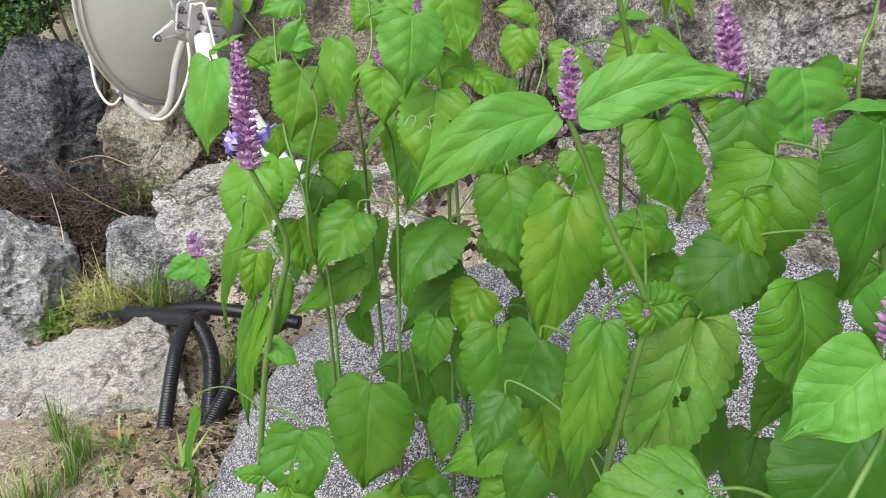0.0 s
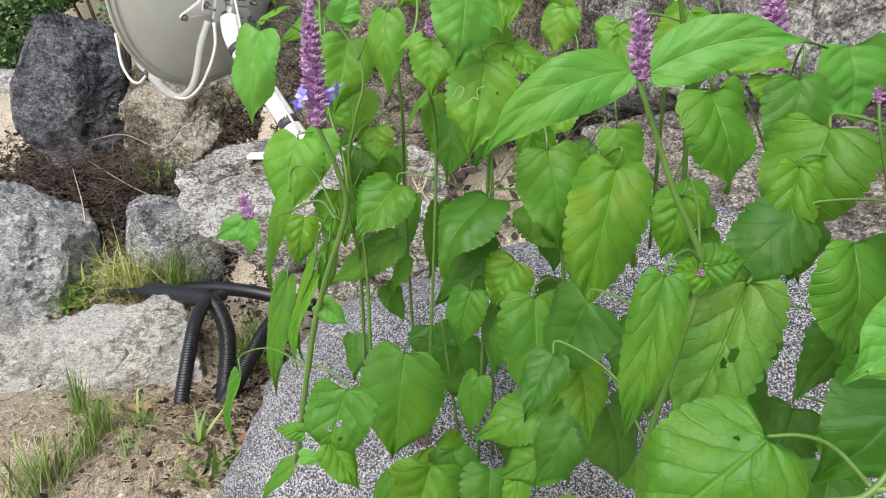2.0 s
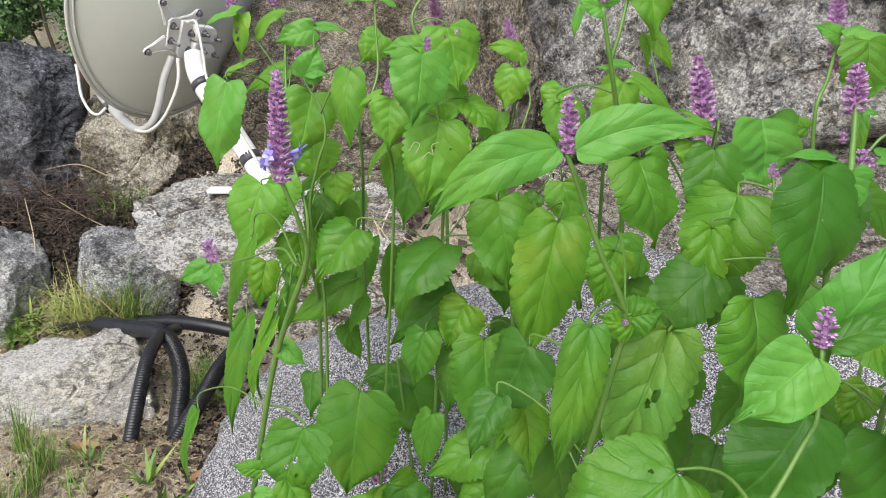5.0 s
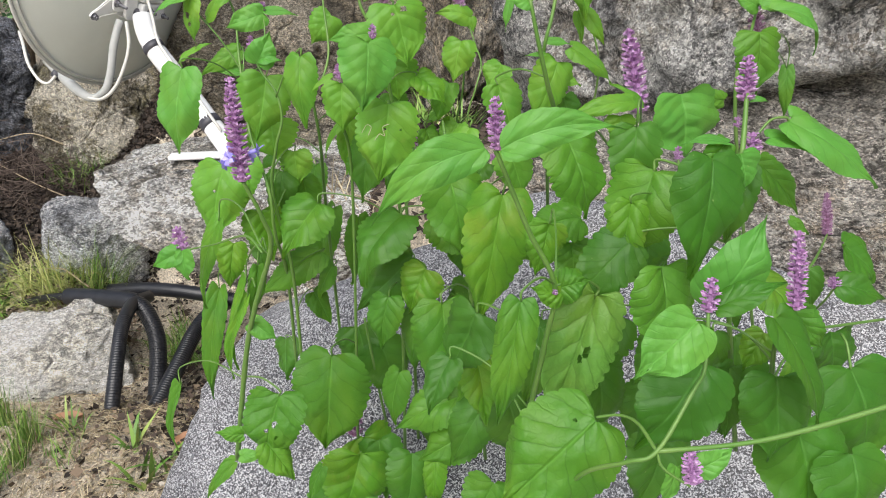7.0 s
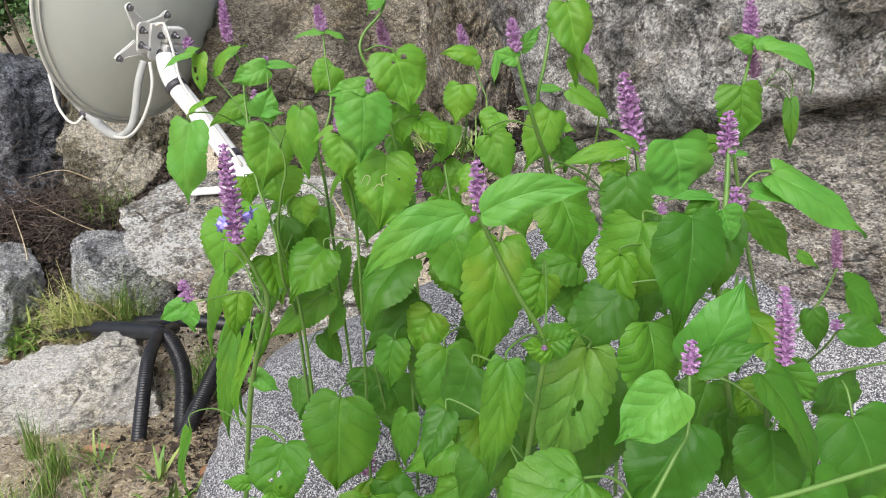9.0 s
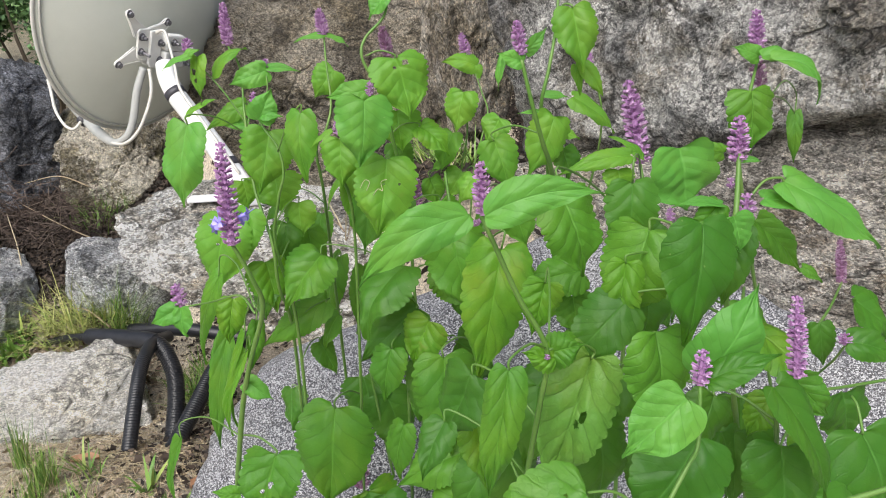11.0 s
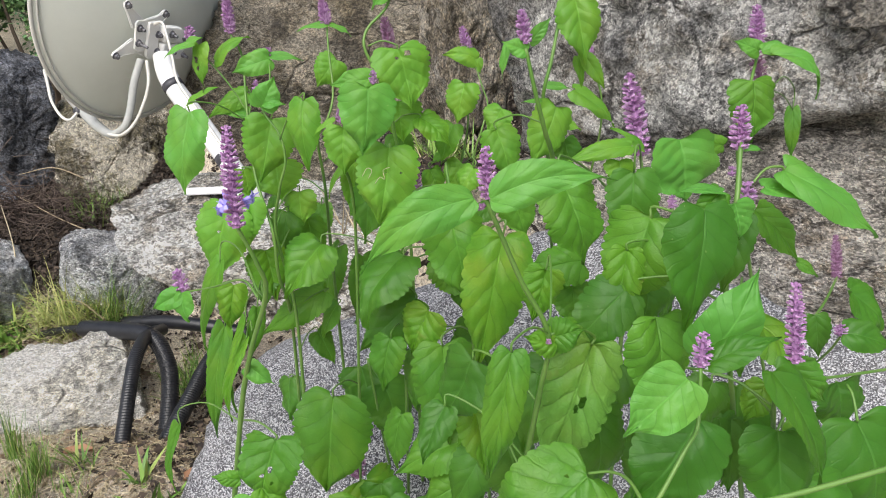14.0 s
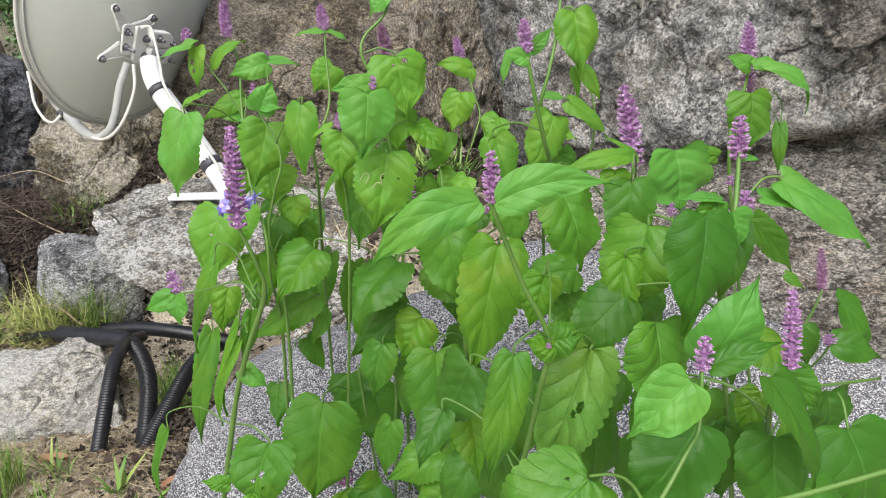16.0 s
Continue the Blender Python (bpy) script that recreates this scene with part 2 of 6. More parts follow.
ROCK_MID = boulder_material("grey brown boulder", (0.58, 0.55, 0.49), (0.26, 0.235, 0.20), (0.40, 0.335, 0.24), 120, 1.0, (0.8, 0.8, 1.2), (-20, 20, 0), 0.5, (0.93, 0.92, 0.89), bloom=1.0, bloom_scale=3.8)


def granite_material():
    """Salt and pepper granite with crystals a few millimetres across."""
    m = Nodes("salt and pepper granite", 0.7)
    cell = m.voronoi(860.0, "F1", 1)
    sep = m.t.nodes.new("ShaderNodeSeparateColor")
    m.put(cell, sep.inputs[0])
    grain = m.ramp(m.math("ADD", sep.outputs[0], m.math("MULTIPLY", m.math("SUBTRACT", m.noise(30, 4), 0.5), 0.35)),
                   ((0.0, (0.018, 0.018, 0.022)), (0.36, (0.044, 0.045, 0.054)), (0.56, (0.15, 0.155, 0.172)), (0.76, (0.31, 0.315, 0.33)), (1.0, (0.50, 0.50, 0.515))))
    col = m.mix(m.ramp(m.noise(6, 4), ((0.5, 0.0), (0.8, 0.15))), grain, (0.45, 0.43, 0.40))
    m.color(col)
    m.bump(m.math("ADD", m.noise(230, 3, 0.7), m.math("MULTIPLY", m.noise(25, 5), 2.0)), 0.6, 0.004)
    return m.mat


GRANITE = granite_material()


def soil_material():
    m = Nodes("sandy soil", 0.95)
    a = m.ramp(m.noise(9, 8, 0.65), ((0.3, (0.50, 0.425, 0.32)), (0.7, (0.72, 0.64, 0.51))))
    crumbs = m.ramp(m.noise(160, 6, 0.8), ((0.40, 0.45), (0.5, 1.0), (0.60, 1.6)))
    col = m.mix(1.0, a, crumbs, "MULTIPLY")
    col = m.mix(m.ramp(m.noise(230, 3, 0.7), ((0.56, 0.0), (0.62, 0.8))), col, (0.58, 0.52, 0.43))
    m.color(col)
    m.bump(m.noise(60, 8, 0.75), 1.0, 0.02)
    return m.mat


SOIL = soil_material()


def plain_material(name, a, b, rough=0.5, metal=0.0, scale=20.0, bump=0.1, dist=0.001):
    m = Nodes(name, rough, metal)
    m.color(m.mix(m.ramp(m.noise(scale, 6, 0.65), ((0.35, 0.0), (0.75, 1.0))), a, b))
    m.bump(m.noise(scale * 12, 3), bump, dist)
    return m.mat


def island_material(name, colors, rough=0.7):
    m = Nodes(name, rough)
    n = len(colors)
    m.color(m.ramp(m.island(), tuple((i / max(1, n - 1), c) for i, c in enumerate(colors))))
    return m.mat


DISH = plain_material("weathered grey paint", (0.695, 0.725, 0.665), (0.635, 0.665, 0.605), 0.5, 0.0, 6.0, 0.05)
STEEL = plain_material("dull galvanised steel", (0.40, 0.41, 0.40), (0.33, 0.34, 0.33), 0.45, 0.0, 30.0)
DISH_RIM = plain_material("light grey rim", (0.56, 0.56, 0.53), (0.46, 0.46, 0.43), 0.45)
WHITE = plain_material("white powder coat", (0.78, 0.79, 0.80), (0.68, 0.69, 0.69), 0.4, 0.0, 14.0, 0.05)
GALV = plain_material("pale grey coated steel", (0.80, 0.80, 0.78), (0.70, 0.70, 0.68), 0.4, 0.0)
BOLT = plain_material("dull zinc", (0.16, 0.16, 0.18), (0.3, 0.3, 0.32), 0.4, 0.8, 200.0)
TAPE = plain_material("black tape", (0.035, 0.035, 0.045), (0.06, 0.06, 0.07), 0.5)
CABLE = plain_material("off white cable", (0.62, 0.61, 0.57), (0.5, 0.48, 0.44), 0.5)
PIPE = plain_material("black plastic conduit", (0.009, 0.010, 0.013), (0.022, 0.023, 0.027), 0.38, 0.0, 30.0, 0.15)
DRY = island_material("dry straw", ((0.34, 0.28, 0.17), (0.50, 0.43, 0.29), (0.25, 0.18, 0.11)), 0.85)
TWIG = island_material("dead twigs", ((0.05, 0.034, 0.028), (0.085, 0.06, 0.05), (0.16, 0.125, 0.10)), 0.9)
GRASS = island_material("grass blades", ((0.09, 0.20, 0.03), (0.16, 0.29, 0.05), (0.30, 0.36, 0.10)), 0.55)
GRASS_YELLOW = island_material("yellowing grass blades", ((0.32, 0.38, 0.10), (0.46, 0.45, 0.17), (0.20, 0.30, 0.06)), 0.6)
# near-black scraps that put the shade of hollows onto bright soil
SHADE_SCRAPS = island_material("dark scraps for shade", ((0.014, 0.011, 0.009), (0.03, 0.022, 0.017), (0.055, 0.04, 0.03), (0.10, 0.075, 0.055)), 0.95)
SCRAPS = island_material("dry brown scraps", ((0.13, 0.09, 0.06), (0.22, 0.165, 0.115), (0.32, 0.255, 0.18)), 0.9)
STONE = island_material("grit", ((0.32, 0.26, 0.2), (0.42, 0.36, 0.29), (0.2, 0.16, 0.12), (0.55, 0.5, 0.43)), 0.9)
DEAD_LEAF = island_material("dead brown leaf", ((0.22, 0.10, 0.06), (0.30, 0.16, 0.09), (0.17, 0.09, 0.06)), 0.75)
WOODS = island_material("bush foliage", ((0.042, 0.10, 0.038), (0.075, 0.165, 0.055), (0.11, 0.22, 0.07), (0.18, 0.30, 0.11)), 0.6)
BARK = plain_material("grey brown bark", (0.13, 0.10, 0.075), (0.07, 0.055, 0.04), 0.9, 0.0, 30.0, 0.6, 0.005)
SCAR = plain_material("pale insect scar", (0.5, 0.46, 0.3), (0.38, 0.33, 0.18), 0.8)


# ---- building tools ----
ORIGIN = {}


def thing(name, at, label, category, group="", kind=""):
    """An Empty at a thing's base, which parents its parts."""
    ob = tagged(new(name), label, category, group, kind)
    ob.location = at
    ob.empty_display_size = 0.05
    ORIGIN[ob.name] = Vector(at)
    return ob


def part(name, bm, material, parent, label="", smooth=True):
    """One mesh under a thing or a part; bm is in world metres."""
    o = ORIGIN[parent.name]
    bmesh.ops.translate(bm, verts=bm.verts, vec=-o)
    me = bpy.data.meshes.new(name)
    bm.to_mesh(me)
    bm.free()
    for mat in material if isinstance(material, (list, tuple)) else [material]:
        me.materials.append(mat)
    if smooth:
        me.shade_smooth()
    ob = new(name, me)
    ob.parent = parent
    ORIGIN[ob.name] = o
    if label:
        tagged(ob, label)
    return ob


def solid(name, bm, material, label, category, kind="", group="", smooth=True):
    """A thing that is one mesh; bm is in world metres."""
    me = bpy.data.meshes.new(name)
    c = Vector([sum(v.co[i] for v in bm.verts) / len(bm.verts) for i in range(3)])
    c.z = min(v.co.z for v in bm.verts)
    bmesh.ops.translate(bm, verts=bm.verts, vec=-c)
    bm.to_mesh(me)
    bm.free()
    me.materials.append(material)
    if smooth:
        me.shade_smooth()
    ob = tagged(new(name, me), label, category, group, kind)
    ob.location = c
    ORIGIN[ob.name] = c
    return ob


def spline(points, steps=8):
    """A smooth line through the points."""
    p = [Vector(q) for q in points]
    p = [2 * p[0] - p[1], *p, 2 * p[-1] - p[-2]]
    out = []
    for i in range(1, len(p) - 2):
        for k in range(steps):
            t = k / steps
            a, b, c, d = p[i - 1:i + 3]
            out.append(0.5 * (2 * b + (c - a) * t + (2 * a - 5 * b + 4 * c - d) * t * t + (3 * b - a - 3 * c + d) * t ** 3))
    out.append(p[-2])
    return out


def tube(bm, line, radius, sides=8, caps=True, mat=0):
    """Sweep a round section along a line; radius may be a function of the way 0..1."""
    rings, up = [], Vector((0.3, 0.2, 0.93))
    n = len(line)
    for i, p in enumerate(line):
        d = (line[min(i + 1, n - 1)] - line[max(i - 1, 0)]).normalized()
        up = (up - d * up.dot(d))
        if up.length < 1e-4:
            up = d.orthogonal()
        up.normalize()
        s = d.cross(up)
        r = radius(i / (n - 1)) if callable(radius) else radius
        rings.append([bm.verts.new(p + (s * math.cos(a) + up * math.sin(a)) * r) for a in (2 * math.pi * k / sides for k in range(sides))])
    for a, b in zip(rings, rings[1:]):
        for k in range(sides):
            bm.faces.new((a[k], a[(k + 1) % sides], b[(k + 1) % sides], b[k])).material_index = mat
    if caps:
        bm.faces.new(rings[0][::-1]).material_index = mat
        bm.faces.new(rings[-1]).material_index = mat
    return bm


def box(bm, m, sx, sy, sz, bevel=0.0):
    """A bevelled block of the given size at pose m."""
    part_bm = bmesh.new()
    bmesh.ops.create_cube(part_bm, size=1.0, matrix=Matrix.Diagonal((sx, sy, sz, 1)))
    if bevel:
        bmesh.ops.bevel(part_bm, geom=part_bm.edges[:], offset=bevel, segments=2, affect="EDGES", profile=0.5)
    bmesh.ops.transform(part_bm, matrix=m, verts=part_bm.verts)
    me = bpy.data.meshes.new("block")
    part_bm.to_mesh(me)
    part_bm.free()
    bm.from_mesh(me)
    bpy.data.meshes.remove(me)
    return bm


def boulder(name, label, at, size, turn, seed, material, facets=12, power=5.0, rough=0.05, fine=0.012, detail=6, cut=0.78, planes=(), broken=0.30):
    """A broken boulder: a rounded block, cut by random flats, with coarse and fine relief. size is half extents."""
    rng = np.random.default_rng(seed)
    bm = bmesh.new()
    bmesh.ops.create_icosphere(bm, subdivisions=detail, radius=1.0)
    d = np.array([v.co[:] for v in bm.verts])
    s = np.array(size)
    r = (np.abs(d) ** power).sum(1) ** (-1.0 / power)
    flats = [(f / np.linalg.norm(f), rng.uniform(cut, cut + 0.3)) for f in rng.normal(size=(facets, 3))]
    flats += [(np.array(p[:3]) / np.linalg.norm(p[:3]), p[3]) for p in planes]
    for f, dist in flats:
        dot = np.maximum(d @ f, 1e-3)
        h = dist / dot
        k = 0.025
        r = -k * np.log(np.exp(-np.minimum(r, 6) / k) + np.exp(-np.minimum(h, 6) / k))
    p = d * r[:, None] * s
    mean = float(s.mean())
    off = Vector(rng.uniform(-50, 50, 3))
    for v, q, n in zip(bm.verts, p, d):
        q = Vector(q)
        a = noise.fractal(q * (2.2 / mean) + off, 0.9, 2.0, 4)
        b = noise.fractal(q * (14.0 / mean) + off, 0.8, 2.1, 4)
        c = 0.5 - abs(noise.fractal(q * (5.0 / mean) - off, 0.8, 2.2, 3))
        split = 0.0
        for k, share in ((1.7, 1.0), (4.3, 0.8), (9.0, 0.5)):
            w = q * (k / mean) + off + Vector((0.25 * b, 0.25 * a, 0.25 * b))
            cell = noise.voronoi(w)[1][0]
            split += share * (w - cell).dot(noise.cell_vector(cell * 7.3) - Vector((0.5, 0.5, 0.5))) / k
        v.co = q + Vector(n) * (a * rough * mean * 1.2 + b * fine * mean * 1.4 + c * rough * mean * 0.5 + split * broken * mean)
    bmesh.ops.transform(bm, matrix=pose(*at, *turn), verts=bm.verts)
    return solid(name, bm, material, label, "boulder", smooth=True)


LINE = {}
QUILT = {"young hyssop leaf": 0.010, "smooth hyssop leaf": 0.012, "ageing hyssop leaf": 0.024}
FACE = Vector((0.0, -0.75, 0.66)).normalized()
VEINS = 5.4


def leaf(plant, base, tip, width, mat=None, roll=0.0, bend=0.10, fold=0.25, holes=(), attach=None, name="leaf", teeth=0.062, cord=0.15, label="", twist=0.0, wide=0.25, droop=0.0, full=None, sway=None, quilt=None):
    """A toothed, quilted, heart shaped hyssop leaf from base to tip; roll turns it about its midrib, droop lets its margins fall."""
    base, tip = Vector(base), Vector(tip)
    a = tip - base
    length = a.length
    a.normalize()
    seed = Vector((base.x * 91.0, base.y * 57.0, base.z * 73.0))
    n = (FACE - a * FACE.dot(a)).normalized()
    n.rotate(Matrix.Rotation(radians(roll + 16 * noise.noise(seed * 1.7)), 3, a))
    nu, nv = (112, 24) if holes else (80, 10)
    width *= 1.0
    kind = (mat or LEAF).name
    young = kind in ("young hyssop leaf", "smooth hyssop leaf")
    teeth *= 0.6 if young else 1.0
    sag = (0.10 if young else 0.17) + 0.10 * noise.noise(seed * 2.3) + droop
    full = full or 1.95 + 0.55 * noise.noise(seed * 1.3)
    sway = length * (0.05 * noise.noise(seed * 3.1) if sway is None else sway)
    puff = quilt or QUILT.get(kind, 0.012)
    notch = 0.14
    crenations = max(9, min(15, int(length / 0.0036)))
    bm = bmesh.new()
    uvl = bm.loops.layers.uv.new("UVMap")
    grid = []
    for i in range(nu + 1):
        u = i / nu
        if u < wide:
            f = notch + (1 - notch) * max(0.0, 1 - ((wide - u) / wide) ** 2.6) ** 0.55
        else:
            q = (u - wide) / (1 - wide)
            f = (1 - q ** full) * (1 - 0.10 * q) - 0.15 * math.sin(math.pi * max(0.0, q - 0.5) / 0.5)
        f = max(f, 0.012)
        step = crenations * u + 0.3 * noise.noise(seed + Vector((0, u * 5, 0)))
        saw = 1 - (step - math.floor(step))
        tooth = teeth * (2.3 * math.sin(math.pi * saw ** 0.75) ** 0.6 - 1.4) * (1 - u) ** 0.25 * (1 + 0.5 * noise.noise(seed + Vector((u * 9, 0, 0)))) if 0.05 < u < 0.97 else 0.0
        ang = radians(twist) * u
        nn = n * math.cos(ang) + a.cross(n) * math.sin(ang)
        ss = a.cross(nn)
        row = []
        for j in range(-nv, nv + 1):
            v = j / nv
            half = width / 2 * f * (1 + (tooth if abs(j) == nv else 0))
            x = u * length - cord * length * abs(v) ** 1.4 * math.exp(-u / 0.16) * (1 - 0.8 * math.exp(-u / 0.025))
            y = v * half + sway * 4 * u * (1 - u)
            ph = u * VEINS - abs(v) ** 0.85 * 1.66
            swell = abs(math.sin(math.pi * (ph - 0.5))) ** 0.7 * puff * width * (1 - abs(v) ** 4) * min(1, abs(v) * 4)
            wave = 0.09 * width * noise.noise(seed + Vector((u * 2.2, v * 1.3, 0))) + 0.06 * width * abs(v) ** 2 * math.sin(u * 11 + seed.x + 2 * v) + 0.014 * width * noise.noise(seed + Vector((u * 9, v * 5, 0)))
            z = bend * length * (4 * u * (1 - u) - 0.9 * max(0, u - 0.55) ** 2) + fold * (abs(v) * half - 0.35 * (v * half) ** 2 / (width / 2 + 1e-6)) - sag * width * abs(v) ** 2.4 * f + swell + wave
            row.append(bm.verts.new(base + a * x + ss * y + nn * z))
        grid.append(row)
    for i in range(nu):
        for j in range(2 * nv):
            cu, cv = (i + 0.5) / nu, (j + 0.5) / nv - 1
            if any((cu - hu) ** 2 + ((cv - hv) * 0.4) ** 2 < (hr * (1 + 0.5 * noise.noise(Vector((cu * 40, cv * 9, hu * 50))))) ** 2 for hu, hv, hr in holes):
                continue
            face = bm.faces.new((grid[i][j], grid[i][j + 1], grid[i + 1][j + 1], grid[i + 1][j]))
            for loop, (uu, vv) in zip(face.loops, ((i, j), (i, j + 1), (i + 1, j + 1), (i + 1, j))):
                loop[uvl].uv = (uu / nu, vv / (2 * nv))
    rib = [grid[int(nu * u)][nv].co - n * (0.0004 + 0.01 * width) for u in (0, 0.15, 0.3, 0.45, 0.6, 0.75)]
    tube(bm, rib, lambda u: 0.0008 * (1 - 0.8 * u) * (0.5 + width * 8), 5, True, 1)
    if attach is not None:
        q = Vector(attach)
        m1 = base - a * (0.22 * (base - q).length) + Vector((0, 0, 0.06 * (base - q).length))
        tube(bm, spline([q, (q + m1) / 2 + Vector((0, 0, 0.002)), m1 * 0.5 + base * 0.5, base], 4), lambda u: 0.0008 * (0.6 + width * 6), 6, True, 1)
    bm.verts.index_update()
    return part(name, bm, [mat or LEAF, STEM], plant, label)


def spike(plant, bottom, top, width, mat=None, whorls=None, open_at=(), seed=0):
    """A flower spike: whorls of small toothed tubes round an axis, with some open blue florets."""
    rng = random.Random(seed + int(1000 * bottom[0]) + int(777 * bottom[2]))
    bottom, top = Vector(bottom), Vector(top)
    axis = top - bottom
    length = axis.length
    axis.normalize()
    width *= 0.83
    e1 = axis.orthogonal().normalized()
    e2 = axis.cross(e1)
    bm = bmesh.new()
    tube(bm, [bottom + axis * length * k / 6 for k in range(7)], lambda u: width * 0.2 * (1 - 0.6 * u), 6)
    rows = whorls or max(5, int(length / (width * 0.29)))
    for i in range(rows):
        h = (i + 0.4) / rows
        shape = min(1.0, 0.78 + 1.2 * h) * (1.0 - 0.72 * max(0.0, h - 0.45) ** 1.3 / 0.46)
        count = 19 if h < 0.8 else 12
        for k in range(count):
            ang = 2 * math.pi * (k + rng.uniform(-0.3, 0.3) + 0.5 * (i % 2)) / count
            out = e1 * math.cos(ang) + e2 * math.sin(ang)
            d = (out * rng.uniform(0.85, 1.0) + axis * rng.uniform(0.12, 0.62)).normalized()
            p = bottom + axis * (length * h + rng.uniform(-0.24, 0.24) * length / rows) + out * width * 0.10
            ln = width * 0.42 * shape * rng.uniform(0.8, 1.12)
            r = width * 0.05 * rng.uniform(0.85, 1.2) * (0.75 + 0.25 * shape)
            s = d.orthogonal().normalized()
            t = d.cross(s)
            n = 5
            r0 = [bm.verts.new(p + (s * math.cos(b) + t * math.sin(b)) * r * 0.5) for b in (2 * math.pi * q / n for q in range(n))]
            r1 = [bm.verts.new(p + d * ln * 0.6 + (s * math.cos(b) + t * math.sin(b)) * r) for b in (2 * math.pi * q / n for q in range(n))]
            r2 = [bm.verts.new(p + d * ln * (1.06 if q % 2 else 0.8) + (s * math.cos(2 * math.pi * q / n) + t * math.sin(2 * math.pi * q / n)) * r * 1.35) for q in range(n)]
            c = bm.verts.new(p + d * ln * 0.7)
            for q in range(n):
                w = (q + 1) % n
                bm.faces.new((r0[q], r0[w], r1[w], r1[q]))
                bm.faces.new((r1[q], r1[w], r2[w], r2[q]))
                bm.faces.new((r2[q], r2[w], c))
    head = part("flower_spike", bm, mat or CALYX, plant, "purple flower spike of small tubular calyxes", smooth=False)
    for h, ang, big in open_at:
        out = e1 * math.cos(radians(ang)) + e2 * math.sin(radians(ang))
        p = bottom + axis * length * h + out * width * 0.3
        d = (out + axis * 0.25).normalized()
        s, t = axis, d.cross(axis).normalized()
        bm = bmesh.new()
        size = width * 0.30 * big
        tube(bm, [p, p + d * size * 0.6, p + d * size * 1.1], lambda u: size * (0.13 + 0.12 * u), 6)
        for q in range(5):
            b = 2 * math.pi * q / 5 + 0.3
            o = s * math.cos(b) + t * math.sin(b)
            side = d.cross(o)
            c = p + d * size * 1.1
            ring = [c + o * size * 0.1 + side * size * 0.14, c + o * size * 0.1 - side * size * 0.14, c + o * size * 0.45 - side * size * 0.26 + d * size * 0.2,
                    c + o * size * 0.75 + d * size * 0.1, c + o * size * 0.45 + side * size * 0.26 + d * size * 0.2]
            bm.faces.new([bm.verts.new(x) for x in ring])
        for q in (-1, 1):
            tube(bm, [p + d * size, p + d * size * 1.9 + s * 0.25 * size + t * q * 0.2 * size], size * 0.03, 4)
        part("open_floret", bm, COROLLA, head, "open violet-blue floret with protruding stamens")
    return head


def stem(plant, points, r0, r1, name="stem", mat=None):
    """A stem from top to root, with a slight square section and swollen nodes."""
    bm = bmesh.new()
    if name == "stem":
        LINE[plant.name] = spline(points, 8)
    tube(bm, spline(points, 8), lambda u: 0.56 * (r0 + (r1 - r0) * u) * (1 + 0.12 * math.sin(u * 40) ** 8), 8)
    return part(name, bm, mat or STEM, plant)


def stalk(at, label):
    return thing("hyssop_stalk", at, label, "flower", "hyssop stalks in the clump")


def inner_leaves(plant, count, length, reach, low, high, seed, mats=None):
    """Deeper leaves of a stalk, hanging on the side away from the open ground, mostly darkened to stand for shade."""
    rng = random.Random(seed)
    line = LINE[plant.name]
    for _ in range(count):
        p = line[int((low + (high - low) * rng.random()) * (len(line) - 1))]
        out = Vector((rng.uniform(-1, 1), rng.uniform(0.15, 1.0), rng.uniform(-0.1, 0.3))).normalized()
        base = p + out * reach * rng.uniform(0.4, 1.0)
        ln = length * rng.uniform(0.7, 1.2)
        tip = base + Vector((out.x * 0.5 + rng.uniform(-0.25, 0.25), rng.uniform(-0.35, 0.15), rng.uniform(-1.0, -0.55))).normalized() * ln
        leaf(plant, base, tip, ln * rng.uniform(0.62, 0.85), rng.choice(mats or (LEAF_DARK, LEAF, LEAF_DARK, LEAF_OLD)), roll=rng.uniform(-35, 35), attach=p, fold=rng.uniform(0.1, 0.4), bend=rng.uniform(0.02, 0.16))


def scar(blade_part, points, r=0.00020):
    """A pale trail eaten into a leaf by an insect."""
    bm = bmesh.new()
    tube(bm, spline(points, 5), r, 5)
    return part("scar", bm, SCAR, blade_part, "pale eaten trail")


# ---- ground: one sheet from the soil at the rocks to the wooded slope ----
def ease(t):
    t = max(0.0, min(1.0, t))
    return t * t * (3 - 2 * t)


def ground_height(x, y):
    z = -0.17 + 0.05 * noise.noise(Vector((x * 2.1, y * 2.1, 3.0))) + 0.012 * noise.noise(Vector((x * 11, y * 11, 1.0)))
    z += 0.15 * ease((1.95 - y) / 0.6)
    z += 0.80 * ease((x + 0.10) / 0.14) * ease((y - 0.95) / 0.2) * (1 - ease((y - 2.2) / 0.8))
    z += 1.9 * ease((y - 2.15 + 0.25 * min(0, x + 0.3)) / 1.7) * ease((x + 1.25) / 0.6)
    z += 0.46 * max(0.0, min(y, 3.5) - 1.97) * ease((-x - 0.80) / 0.35)
    z += 0.32 * max(0.0, y - 5.0) ** 1.05 if y > 5 else 0.0
    return z + (0.8 * noise.noise(Vector((x * 0.1, y * 0.1, 0))) if y > 6 else 0.0)


def build_ground():
    bm = bmesh.new()
    n = 150
    axis = [math.sinh(5.2 * (i / n * 2 - 1)) for i in range(n + 1)]
    axis = [a / axis[-1] * 140 for a in axis]
    rows = [[bm.verts.new((x, y + 1.2, ground_height(x, y + 1.2))) for x in axis] for y in axis]
    for r, s in zip(rows, rows[1:]):
        for i in range(n):
            bm.faces.new((r[i], r[i + 1], s[i + 1], s[i]))
    return solid("ground", bm, SOIL, "sandy brown soil rising to a bank", "ground", "structure")


build_ground()

